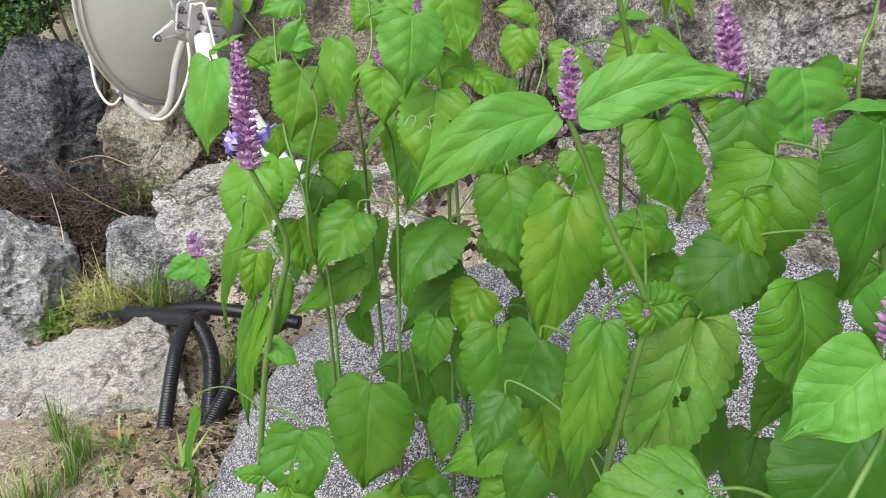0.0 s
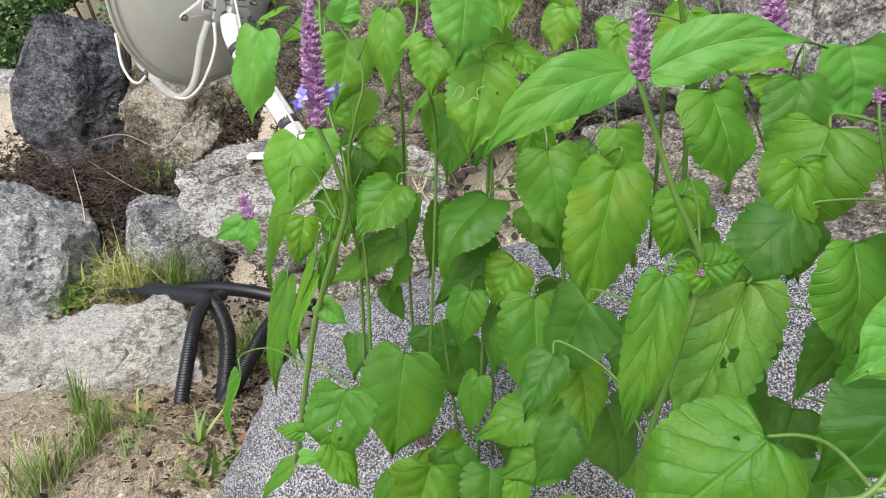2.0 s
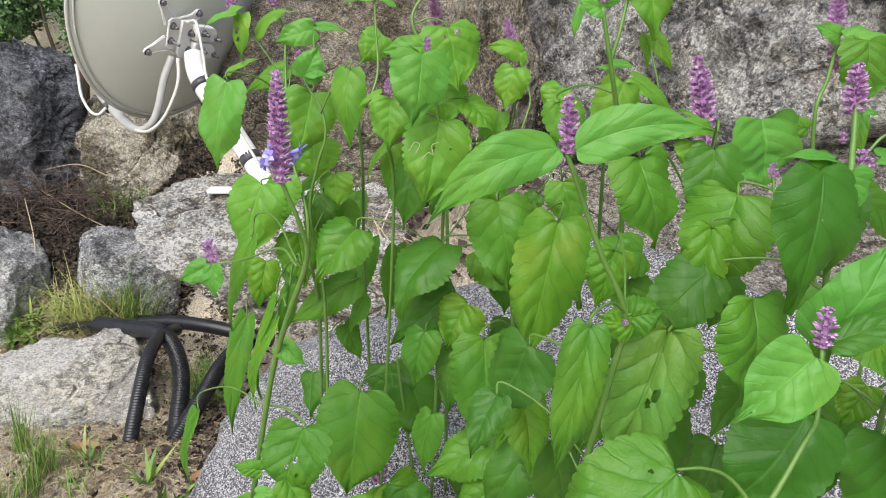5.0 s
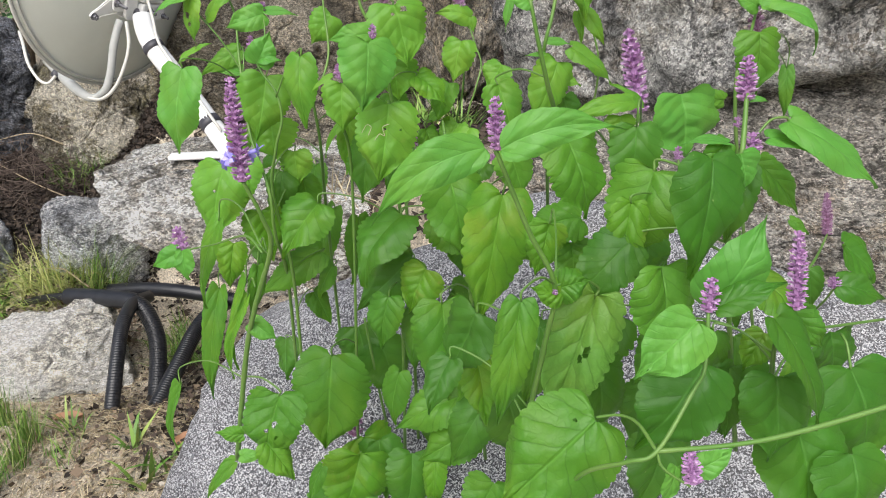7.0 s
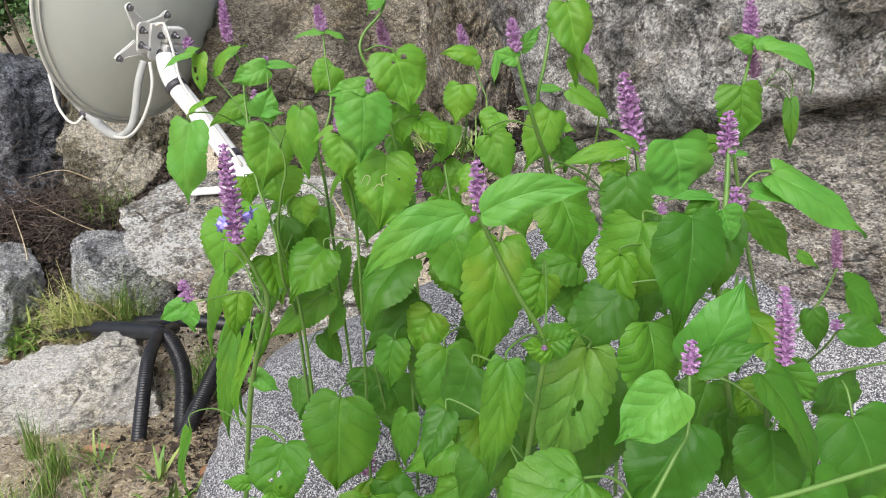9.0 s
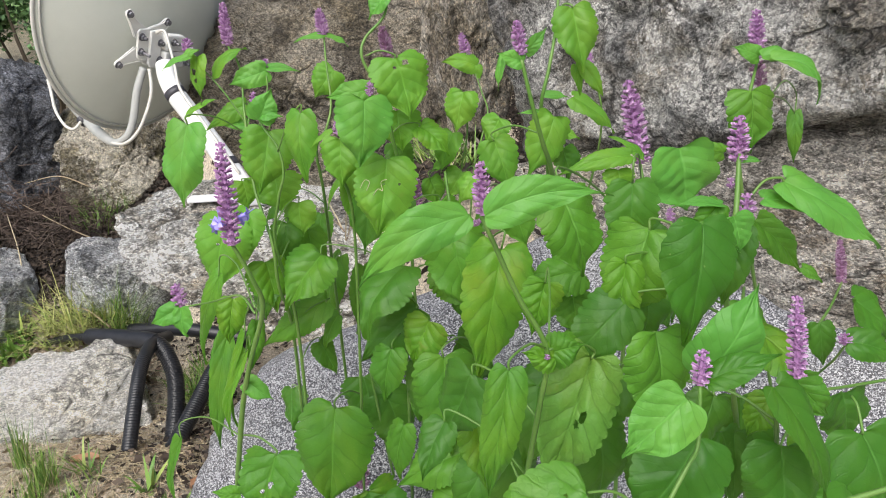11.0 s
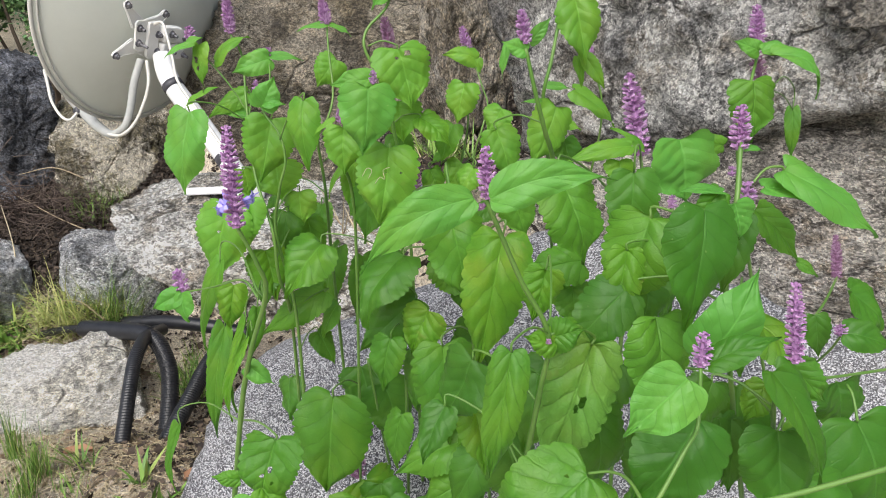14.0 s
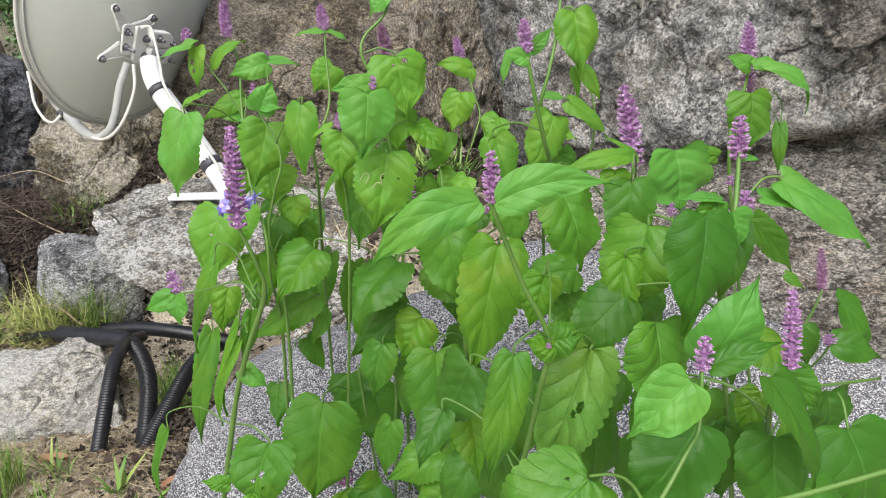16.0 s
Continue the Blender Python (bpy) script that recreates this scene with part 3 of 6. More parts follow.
# ---- boulders of the dry stone bank ----
boulder("boulder", "large grey gneiss boulder with pale lichen above a crack", (0.77, 1.00, 1.365), (0.76, 0.36, 0.47), (0, -7, -52), 3, ROCK_WALL, 4, 14.0, 0.03, 0.014, 7, 1.05, ((0.27, 0, -1, 0.8626), (-0.9957, 0, 0.0924, 0.664)), 0.14)
boulder("boulder", "brown banded gneiss boulder under a crack", (0.81, 1.025, 0.60), (0.78, 0.36, 0.42), (0, -5, -52), 8, ROCK_LOW, 4, 10.0, 0.035, 0.016, 7, 1.05, ((-0.334, 0, 1, 0.759), (-1, 0, 0, 0.76)), 0.14)
boulder("boulder", "earthy brown boulder with a flat top", (-0.25, 2.50, 0.84), (0.42, 0.32, 0.36), (-6, 4, 6), 5, ROCK_BROWN, 6, 8.0, 0.045, 0.024, 6, 1.0)
boulder("boulder", "narrow tan upright boulder", (0.228, 1.834, 1.12), (0.118, 0.14, 0.33), (0, 2, 10), 11, ROCK_UPRIGHT, 6, 6.0, 0.06, 0.016, 6, 0.98)
boulder("boulder", "grey brown boulder with a whitish weathered top", (-0.317, 1.741, 0.448), (0.40, 0.30, 0.175), (3, 3, 8), 21, ROCK_MID, 5, 7.0, 0.04, 0.024, 6, 1.02, ((-0.72, -0.1, -0.7, 0.37), (-0.6, 0.0, 0.8, 1.1)))
boulder("boulder", "tan boulder with pale broken face under the dish", (-1.275, 3.217, 0.500), (0.275, 0.27, 0.30), (0, 0, 22), 14, ROCK_TAN, 2, 8.0, 0.035, 0.024, 6, 1.05, ((-0.45, -0.89, 0.1, 0.76), (0.5, -0.7, 0.5, 0.68), (0.45, -0.45, -0.77, 0.85), (-0.7, -0.2, 0.68, 0.9)))
boulder("boulder", "blue black angular boulder", (-1.787, 3.145, 0.578), (0.24, 0.24, 0.375), (0, 0, 29), 17, ROCK_BLACK, 3, 8.0, 0.04, 0.024, 6, 1.0, ((-0.8, -0.1, 0.6, 0.82), (-0.85, -0.25, -0.45, 0.86), (-0.45, -0.88, 0.1, 0.76), (0.5, -0.85, 0.05, 0.80), (0.25, -0.3, 0.92, 0.88)))
boulder("boulder", "pale grey boulder beside dry twigs", (-1.640, 2.383, 0.040), (0.265, 0.245, 0.31), (0, 0, 31), 23, ROCK_GREY, 2, 8.0, 0.035, 0.024, 6, 1.05, ((0.42, -0.1, 0.9, 0.78), (0.12, -0.85, 0.5, 0.86), (0.8, -0.58, 0.1, 0.88)))
boulder("boulder", "small grey boulder behind grass", (-1.120, 2.56, 0.085), (0.170, 0.165, 0.195), (0, 0, 30), 29, ROCK_SMALL, 9, 5.0, 0.06, 0.024, 6, 0.88)
boulder("boulder", "low pale cream boulder in sandy soil", (-1.185, 1.89, -0.180), (0.355, 0.225, 0.150), (30, -6, 20), 31, ROCK_PALE, 3, 8.0, 0.035, 0.024, 6, 1.02, ((0.0, -0.55, 0.83, 0.70), (0.62, -0.5, 0.6, 0.88)))
boulder("boulder", "small pale boulder behind the dark boulder", (-2.660, 3.943, 0.474), (0.17, 0.2, 0.19), (0, 0, 31), 51, ROCK_GREY, 4, 6.0, 0.05, 0.024, 4, 0.95)
boulder("boulder", "small pale boulder half buried in twigs", (-2.407, 3.449, 0.273), (0.14, 0.16, 0.11), (0, 0, 31), 53, ROCK_GREY, 4, 6.0, 0.05, 0.024, 4, 0.95)
boulder("granite_block", "salt and pepper granite block with a pale edge", (0.284, 0.576, 0.374), (0.50, 0.41, 0.28), (32, -23, 0), 41, GRANITE, 3, 9.0, 0.02, 0.006, 6, 1.05, ((0.846, 0.534, 0.0, 0.70), (-0.855, 0.518, 0.0, 1.02)), 0.05)


# ---- satellite dish ----
def build_dish():
    dish = thing("satellite_dish", (-0.386, 1.723, 0.639), "grey satellite dish seen from behind, on a bent white pole", "satellite dish")
    ctr = Vector((-0.6935, 2.0185, 1.1269))
    view = (ctr - Vector((0.0, -0.01, 1.03))).normalized()
    side = view.cross(Vector((0, 0, 1))).normalized()
    back = (-view * math.cos(radians(41.5)) + side * math.sin(radians(41.5)) + Vector((0, 0, -0.273))).normalized()
    right = Vector((0, 0, 1)).cross(back).normalized()
    up = back.cross(right)
    m = Matrix((right, up, back)).transposed().to_4x4()
    m.translation = ctr
    rx, ry, deep = 0.3213, 0.3534, 0.09
    bm = bmesh.new()
    rings, seg = 16, 72
    for off, flip in ((0.0, False), (-0.003, True)):
        prev = None
        for i in range(rings + 1):
            f = i / rings
            z = deep * (1 - f * f) + off
            ring = [bm.verts.new(m @ Vector((rx * f * math.cos(2 * math.pi * k / seg), ry * f * math.sin(2 * math.pi * k / seg), z))) for k in range(seg)] if i else [bm.verts.new(m @ Vector((0, 0, z)))]
            if prev:
                for k in range(seg):
                    q = (k + 1) % seg
                    if i == 1:
                        bm.faces.new((prev[0], ring[k], ring[q]) if not flip else (prev[0], ring[q], ring[k]))
                    else:
                        bm.faces.new((prev[k], ring[k], ring[q], prev[q]) if not flip else (prev[k], prev[q], ring[q], ring[k]))
            prev = ring
    part("reflector", bm, DISH, dish, "grey painted bowl")
    bm = bmesh.new()
    loop = [m @ Vector((rx * math.cos(2 * math.pi * k / 96), ry * math.sin(2 * math.pi * k / 96), 0)) for k in range(97)]
    tube(bm, loop, 0.0055, 8, False)
    loop = [m @ Vector((0.965 * rx * math.cos(2 * math.pi * k / 96), 0.965 * ry * math.sin(2 * math.pi * k / 96), 0.010)) for k in range(97)]
    tube(bm, loop, 0.003, 6, False)
    part("rim", bm, DISH_RIM, dish, "rolled light rim")

    # mounting plate with pressed feet, folded flange, two clamp halves and bolts
    pm = m.copy()
    pm.translation = Vector((-0.658, 1.900, 1.027))

    def sheet(name, outline, z0, z1, parent, label, bevel=0.002):
        """A pressed sheet with rounded edges from its outline in the plate's own plane."""
        bm = bmesh.new()
        low = [bm.verts.new((x, y, z0)) for x, y in outline]
        top = [bm.verts.new((x, y, z1)) for x, y in outline]
        bm.faces.new(top)
        bm.faces.new(low[::-1])
        for k in range(len(outline)):
            q = (k + 1) % len(outline)
            bm.faces.new((low[k], low[q], top[q], top[k]))
        bmesh.ops.recalc_face_normals(bm, faces=bm.faces)
        bmesh.ops.bevel(bm, geom=[e for e in bm.edges], offset=bevel, segments=2, affect="EDGES", profile=0.5)
        bmesh.ops.transform(bm, matrix=pm, verts=bm.verts)
        return part(name, bm, GALV, parent, label, smooth=False)

    def bolt(x, y, z, long, parent):
        """A hexagon nut on a washer with a threaded end."""
        bm = bmesh.new()
        tilt = Vector((0.12, -0.1, 1)).normalized()
        p = Vector((x, y, z))
        tube(bm, [pm @ p, pm @ (p + tilt * 0.0025)], 0.0105, 16)
        tube(bm, [pm @ (p + tilt * 0.0025), pm @ (p + tilt * 0.010)], 0.0078, 6)
        tube(bm, [pm @ (p + tilt * 0.010), pm @ (p + tilt * (0.010 + long))], 0.0042, 8)
        part("bolt", bm, BOLT, parent, "dull zinc bolt and nut", smooth=False)

    bracket = sheet("bracket_plate", [(-0.024, 0.040), (-0.016, 0.048), (0.014, 0.050), (0.020, 0.040), (0.022, -0.030), (0.012, -0.037), (-0.012, -0.036), (-0.022, -0.028)], -0.004, 0.003, dish, "pale coated steel plate")
    sheet("flange", [(0.012, 0.046), (0.044, 0.050), (0.048, -0.040), (0.036, -0.056), (0.016, -0.054), (0.008, -0.044)], 0.004, 0.014, bracket, "folded steel flange")
    for fx, fy in ((-0.047, 0.085), (-0.073, -0.049), (0.080, 0.066), (0.085, -0.070)):
        d = Vector((fx, fy)).normalized()
        n = Vector((-d.y, d.x))
        foot, root = Vector((fx, fy)), Vector((fx * 0.16, fy * 0.40))
        ring = [root + n * 0.022, foot - d * 0.018 + n * 0.010, foot + n * 0.011, foot + d * 0.009 + n * 0.007, foot + d * 0.009 - n * 0.007, foot - n * 0.011, foot - d * 0.018 - n * 0.010, root - n * 0.022]
        sheet("bracket_foot", [(p.x, p.y) for p in ring], -0.012, -0.008, bracket, "pressed steel foot", 0.0012)
        for sgn in (1, -1):
            bm = bmesh.new()
            side_line = [root + n * sgn * 0.022, foot - d * 0.018 + n * sgn * 0.010, foot + n * sgn * 0.011, foot + d * 0.009 + n * sgn * 0.006]
            tube(bm, spline([pm @ Vector((p.x, p.y, -0.007 + 0.006 * (1 - k / 3))) for k, p in enumerate(side_line)], 5), 0.0014, 8)
            part("raised_edge", bm, GALV, bracket)
        bolt(fx, fy, -0.008, 0.003, bracket)
    bolt(-0.012, 0.028, 0.003, 0.008, bracket)
    bolt(-0.013, -0.012, 0.003, 0.022, bracket)
    for cy in (0.017, -0.030):
        clamp = sheet("clamp", [(0.050, cy + 0.020), (0.056, cy + 0.0235), (0.112, cy + 0.0215), (0.128, cy + 0.010), (0.128, cy - 0.014), (0.116, cy - 0.022), (0.056, cy - 0.0225), (0.050, cy - 0.018)], 0.004, 0.030, bracket, "pressed clamp half", 0.005)
        bolt(0.074, cy + 0.004, 0.030, 0.010, clamp)
        bolt(0.121, cy - 0.008, 0.026, 0.012, clamp)
        bolt(0.042, cy - 0.002, 0.014, 0.004, clamp)

    bm = bmesh.new()
    tube(bm, spline([(-0.607, 1.901, 0.981), (-0.597, 1.878, 0.943), (-0.572, 1.852, 0.900), (-0.524, 1.819, 0.843), (-0.452, 1.766, 0.757), (-0.370, 1.706, 0.653)], 10), 0.0265, 20)
    pole = part("pole", bm, WHITE, dish, "bent white tube")
    bm = bmesh.new()
    tube(bm, [Vector((-0.579, 1.857, 0.910)), Vector((-0.568, 1.849, 0.896))], 0.0285, 20)
    part("tape_band", bm, TAPE, pole, "black tape")
    bm = bmesh.new()
    tube(bm, [Vector((-0.432, 1.753, 0.731)), Vector((-0.418, 1.742, 0.714))], 0.0285, 20)
    part("tape_band", bm, TAPE, pole, "black tape")
    bm = bmesh.new()
    box(bm, Matrix.Translation((-0.364, 1.705, 0.653)) @ pose(0, 0, 0, 0, 0, 20), 0.075, 0.06, 0.05, 0.006)
    part("pole_socket", bm, WHITE, dish, "white steel socket")
    bm = bmesh.new()
    box(bm, Matrix.Translation((-0.450, 1.699, 0.648)) @ pose(0, 0, 0, 2, -1, 5), 0.15, 0.05, 0.01, 0.003)
    part("base_plate", bm, WHITE, dish, "white steel foot plate")

    # feed arm: a flat bar bent under the bowl to its front
    line = spline([(-0.664, 1.892, 0.972), (-0.683, 1.874, 0.913), (-0.699, 1.862, 0.839), (-0.720, 1.859, 0.793), (-0.765, 1.886, 0.769), (-0.817, 1.935, 0.780), (-0.889, 2.023, 0.809), (-0.979, 2.146, 0.844)], 8)
    bm = bmesh.new()
    tube(bm, line, lambda u: 0.0105 + 0.005 * ease((u - 0.5) * 3), 10)
    arm = part("feed_arm", bm, STEEL, dish, "white bent feed arm")
    bm = bmesh.new()
    tube(bm, [Vector((-0.903, 2.033, 0.821)), Vector((-0.917, 2.036, 0.810))], 0.017, 12)
    part("clip", bm, TAPE, arm, "black clip")
    bm = bmesh.new()
    tube(bm, spline([(-0.639, 1.863, 0.970), (-0.635, 1.845, 0.915), (-0.649, 1.835, 0.864), (-0.681, 1.828, 0.805), (-0.728, 1.842, 0.772), (-0.800, 1.910, 0.771)], 8), 0.0045, 6)
    part("cable", bm, CABLE, arm, "off-white cable")
    bm = bmesh.new()
    tube(bm, spline([(-0.909, 2.016, 0.814), (-0.930, 2.010, 0.794), (-0.961, 2.026, 0.802), (-0.999, 2.063, 0.843), (-1.027, 2.114, 0.897), (-1.051, 2.157, 0.928)], 8), 0.0045, 6)
    part("cable", bm, CABLE, arm, "looped off-white cable")
    bm = bmesh.new()
    tube(bm, spline([(-0.618, 1.891, 1.063), (-0.592, 1.880, 1.067), (-0.576, 1.860, 1.024), (-0.564, 1.843, 0.974), (-0.549, 1.819, 0.917), (-0.491, 1.779, 0.840), (-0.391, 1.704, 0.711)], 8), 0.004, 6)
    part("cable", bm, CABLE, pole, "thin cable taped to the pole")
    return dish


build_dish()


# ---- corrugated conduits ----
def conduit(label, points, radius, ribbed=0.0, sleeve=None, thin=0.0):
    """A black plastic pipe; the stretch past `ribbed` of its way is corrugated."""
    line = spline(points, 120)
    root = thing("conduit", min(line, key=lambda p: p.z), label, "pipe", "black conduits on the soil")
    bm = bmesh.new()
    way, ways = 0.0, [0.0]
    for a, b in zip(line, line[1:]):
        way += (b - a).length
        ways.append(way)
    n = len(line)

    def section(u):
        i = min(n - 1, int(round(u * (n - 1))))
        if u < thin:
            return radius * 0.5
        ripple = 0.5 + 0.5 * math.sin(2 * math.pi * ways[i] / 0.0085)
        return radius * (0.965 + 0.05 * ripple) if u >= ribbed else radius
    tube(bm, line, section, 18)
    part("pipe", bm, PIPE, root)
    if sleeve:
        a, b = sleeve
        bm = bmesh.new()
        tube(bm, line[int(a * n):int(b * n)], radius * 1.10, 18)
        part("sleeve", bm, PIPE, root, "smooth black sleeve")
    return root


conduit("black conduit lying along the pale boulder, bent down to the soil", [(-1.349, 2.303, -0.055), (-1.232, 2.259, -0.004), (-1.106, 2.190, 0.038), (-0.913, 2.102, 0.066), (-0.798, 2.042, 0.070), (-0.738, 1.980, 0.021), (-0.711, 1.915, -0.047), (-0.695, 1.780, -0.167)], 0.027, 0.55, (0.31, 0.56), 0.31)
conduit("black corrugated conduit leaning on the soil", [(-0.788, 2.122, 0.058), (-0.806, 2.025, 0.079), (-0.793, 1.885, 0.072), (-0.775, 1.763, 0.024), (-0.763, 1.636, -0.075)], 0.021, 0.45)
conduit("black conduit lying behind the others", [(-1.005, 2.346, -0.013), (-0.851, 2.300, 0.009), (-0.692, 2.249, 0.014), (-0.480, 2.205, -0.011)], 0.0255, 0.9)
conduit("black conduit half hidden behind leaves", [(-0.547, 2.228, -0.020), (-0.589, 2.108, -0.010), (-0.614, 1.999, -0.024), (-0.634, 1.883, -0.062), (-0.677, 1.705, -0.136)], 0.0265, 0.35)


# ---- grass, weeds, twigs and litter ----
def blade(bm, p, d, length, width, droop, segs=4):
    side = d.cross(Vector((0, 0, 1)))
    side = side.normalized() if side.length > 1e-3 else Vector((1, 0, 0))
    prev = None
    for i in range(segs + 1):
        u = i / segs
        c = p + d * length * u + Vector((0, 0, -droop * length * u * u))
        w = side * width * (1 - u ** 1.5) * 0.5 + Vector((0, 0, 1e-4))
        cur = (bm.verts.new(c - w), bm.verts.new(c + w))
        if prev:
            bm.faces.new((prev[0], prev[1], cur[1], cur[0]))
        prev = cur


def tuft(label, at, count, height, spread, mat, width=0.004, seed=0, flat=0.5, name="grass_tuft"):
    rng = random.Random(seed)
    bm = bmesh.new()
    for _ in range(count):
        a, r = rng.uniform(0, 2 * math.pi), spread * rng.random() ** 0.7
        p = Vector((at[0] + r * math.cos(a), at[1] + r * math.sin(a), at[2]))
        p.z = max(at[2] - 0.05, ground_height(p.x, p.y)) - 0.01 if name == "grass_tuft" else at[2]
        d = Vector((rng.uniform(-1, 1) * flat, rng.uniform(-1, 1) * flat, 1)).normalized()
        blade(bm, p, d, height * rng.uniform(0.5, 1.15), width * rng.uniform(0.7, 1.3), rng.uniform(0.1, 0.6))
    return solid(name, bm, mat, label, "grass", "stuff")


def on_ground(p):
    return (p[0], p[1], ground_height(p[0], p[1]))


tuft("yellowing tuft of grass beside grey boulders", on_ground((-1.220, 2.320, 0)), 260, 0.30, 0.09, GRASS_YELLOW, 0.004, 1, 1.3)
tuft("green grass in front of a small boulder", on_ground((-1.050, 2.360, 0)), 100, 0.34, 0.07, GRASS, 0.0035, 2, 0.6)
tuft("green grass beside black conduits", on_ground((-0.727, 2.215, -0.054)), 90, 0.17, 0.12, GRASS, 0.006, 3, 0.8)
tuft("thin green grass at the foot of the pale boulder", on_ground((-0.867, 1.351, 0.043)), 60, 0.15, 0.035, GRASS, 0.003, 4, 0.25)
tuft("thin green grass in sandy soil", on_ground((-0.914, 1.294, 0.033)), 70, 0.12, 0.06, GRASS, 0.003, 5, 0.4)
tuft("broad seedling blades in sandy soil", on_ground((-0.540, 1.253, 0.070)), 7, 0.17, 0.03, GRASS, 0.014, 6, 0.7)
tuft("thin green grass beside a dry stalk", on_ground((-0.771, 1.445, 0.012)), 8, 0.16, 0.03, GRASS, 0.005, 7, 0.6)
tuft("thin upright grass growing from sandy soil", on_ground((-1.012, 1.569, -0.066)), 60, 0.22, 0.022, GRASS, 0.0028, 31, 0.18)
tuft("thick clump of thin grass and dry blades", on_ground((-0.919, 1.230, -0.021)), 110, 0.25, 0.06, GRASS, 0.003, 32, 0.35)
tuft("dry blades in thin grass", on_ground((-0.945, 1.239, -0.023)), 60, 0.22, 0.08, DRY, 0.003, 33, 0.6)
tuft("dry grass at the edge of the granite", on_ground((-0.623, 1.230, -0.021)), 70, 0.10, 0.06, DRY, 0.0025, 34, 0.9)
tuft("arching pale grass before a small grey boulder", on_ground((-1.150, 2.330, 0)), 170, 0.27, 0.08, GRASS_YELLOW, 0.0035, 42, 1.2)
tuft("two slender blades leaning over soil", on_ground((-0.861, 1.572, -0.067)), 6, 0.14, 0.012, GRASS, 0.007, 35, 0.8)
tuft("broad pale seedling blades beside the granite", on_ground((-0.606, 1.374, -0.022)), 9, 0.13, 0.02, GRASS, 0.014, 36, 0.7)
tuft("leafy green weeds between grey and pale boulders", on_ground((-1.400, 2.260, 0)), 110, 0.17, 0.07, GRASS, 0.014, 37, 1.1)
tuft("green grass over a small grey boulder", on_ground((-1.060, 2.420, 0)), 120, 0.32, 0.08, GRASS, 0.0032, 38, 0.7)
tuft("green grass by the leaning conduit", on_ground((-0.709, 2.092, -0.029)), 110, 0.15, 0.08, GRASS, 0.005, 39, 1.0)
tuft("green grass under the tan boulder", on_ground((-1.360, 2.950, 0)), 110, 0.12, 0.10, GRASS, 0.005, 40, 1.0)
tuft("tall wispy green grass in sandy soil", on_ground((-0.885, 1.43, 0)), 150, 0.21, 0.035, GRASS, 0.0024, 51, 0.3)
tuft("dry blades among wispy green grass", on_ground((-0.87, 1.41, 0)), 40, 0.16, 0.05, DRY, 0.002, 52, 0.6)
tuft("slender seedling beside the pale boulder", on_ground((-0.80, 1.49, 0)), 9, 0.17, 0.015, GRASS, 0.009, 53, 0.7)
STRAW_AT = on_ground((-0.693, 1.445, 0.011))
tuft("green weeds beside a pale grey boulder", on_ground((-1.450, 2.280, 0)), 60, 0.13, 0.08, GRASS, 0.016, 9, 1.0)
tuft("green grass under the dish", on_ground((-1.270, 2.930, 0)), 90, 0.22, 0.10, GRASS, 0.005, 10, 0.8)
tuft("grass growing from the brown bank", on_ground((0.12, 1.62, 0)), 120, 0.2, 0.1, GRASS, 0.005, 12, 0.9)
tuft("fresh green grass in the dark hollow between boulders", on_ground((0.13, 1.32, 0)), 150, 0.16, 0.07, GRASS, 0.0045, 41, 0.8)
tuft("dry grass on the bank behind the granite", on_ground((0.02, 1.2, 0)), 80, 0.13, 0.12, DRY, 0.003, 13, 1.5)
tuft("green grass beside the bent conduit", on_ground((-0.653, 2.056, -0.021)), 60, 0.14, 0.07, GRASS, 0.006, 14, 1.0)
tuft("broad grass blades before the conduits", on_ground((-0.517, 1.307, 0.135)), 12, 0.15, 0.05, GRASS, 0.012, 15, 0.9)
tuft("thin grass at the edge of the pale boulder", on_ground((-0.770, 1.356, 0.060)), 30, 0.13, 0.05, GRASS, 0.003, 16, 0.5)


def twig_pile(label, at, count, size, radius, seed, height=0.1):
    rng = random.Random(seed)
    bm = bmesh.new()
    for _ in range(count):
        p = Vector((at[0] + rng.gauss(0, size[0]), at[1] + rng.gauss(0, size[1]), at[2] + abs(rng.gauss(0, height))))
        d = Vector((rng.uniform(-1, 1), rng.uniform(-1, 1), rng.uniform(-0.7, 0.8))).normalized() * rng.uniform(0.05, 0.2)
        k = Vector((rng.uniform(-1, 1), rng.uniform(-1, 1), rng.uniform(-1, 1))) * 0.04
        tube(bm, [p, p + d * 0.5 + k, p + d], lambda u: radius * (1.2 - u), 4)
    return solid("dead_twigs", bm, TWIG, label, "twigs", "stuff")


twig_pile("tangle of dead reddish twigs between boulders", on_ground((-1.500, 2.840, 0)), 420, (0.18, 0.11), 0.0015, 1, 0.07)
twig_pile("loose dead twigs lying before the dark boulder", on_ground((-1.660, 2.880, 0)), 260, (0.16, 0.10), 0.0015, 3, 0.10)
twig_pile("dry twigs lying on the brown bank", on_ground((0.047, 2.300, 1.053)), 60, (0.2, 0.1), 0.003, 2, 0.05)


def dead_stems(label, lines):
    """Long pale dead stems lying over the slope."""
    bm = bmesh.new()
    for line in lines:
        tube(bm, spline([Vector((x, y, ground_height(x, y) + up)) for x, y, up in line], 6), lambda u: 0.0035 * (1.1 - 0.7 * u), 5)
    return solid("dead_stems", bm, DRY, label, "stems", "stuff")


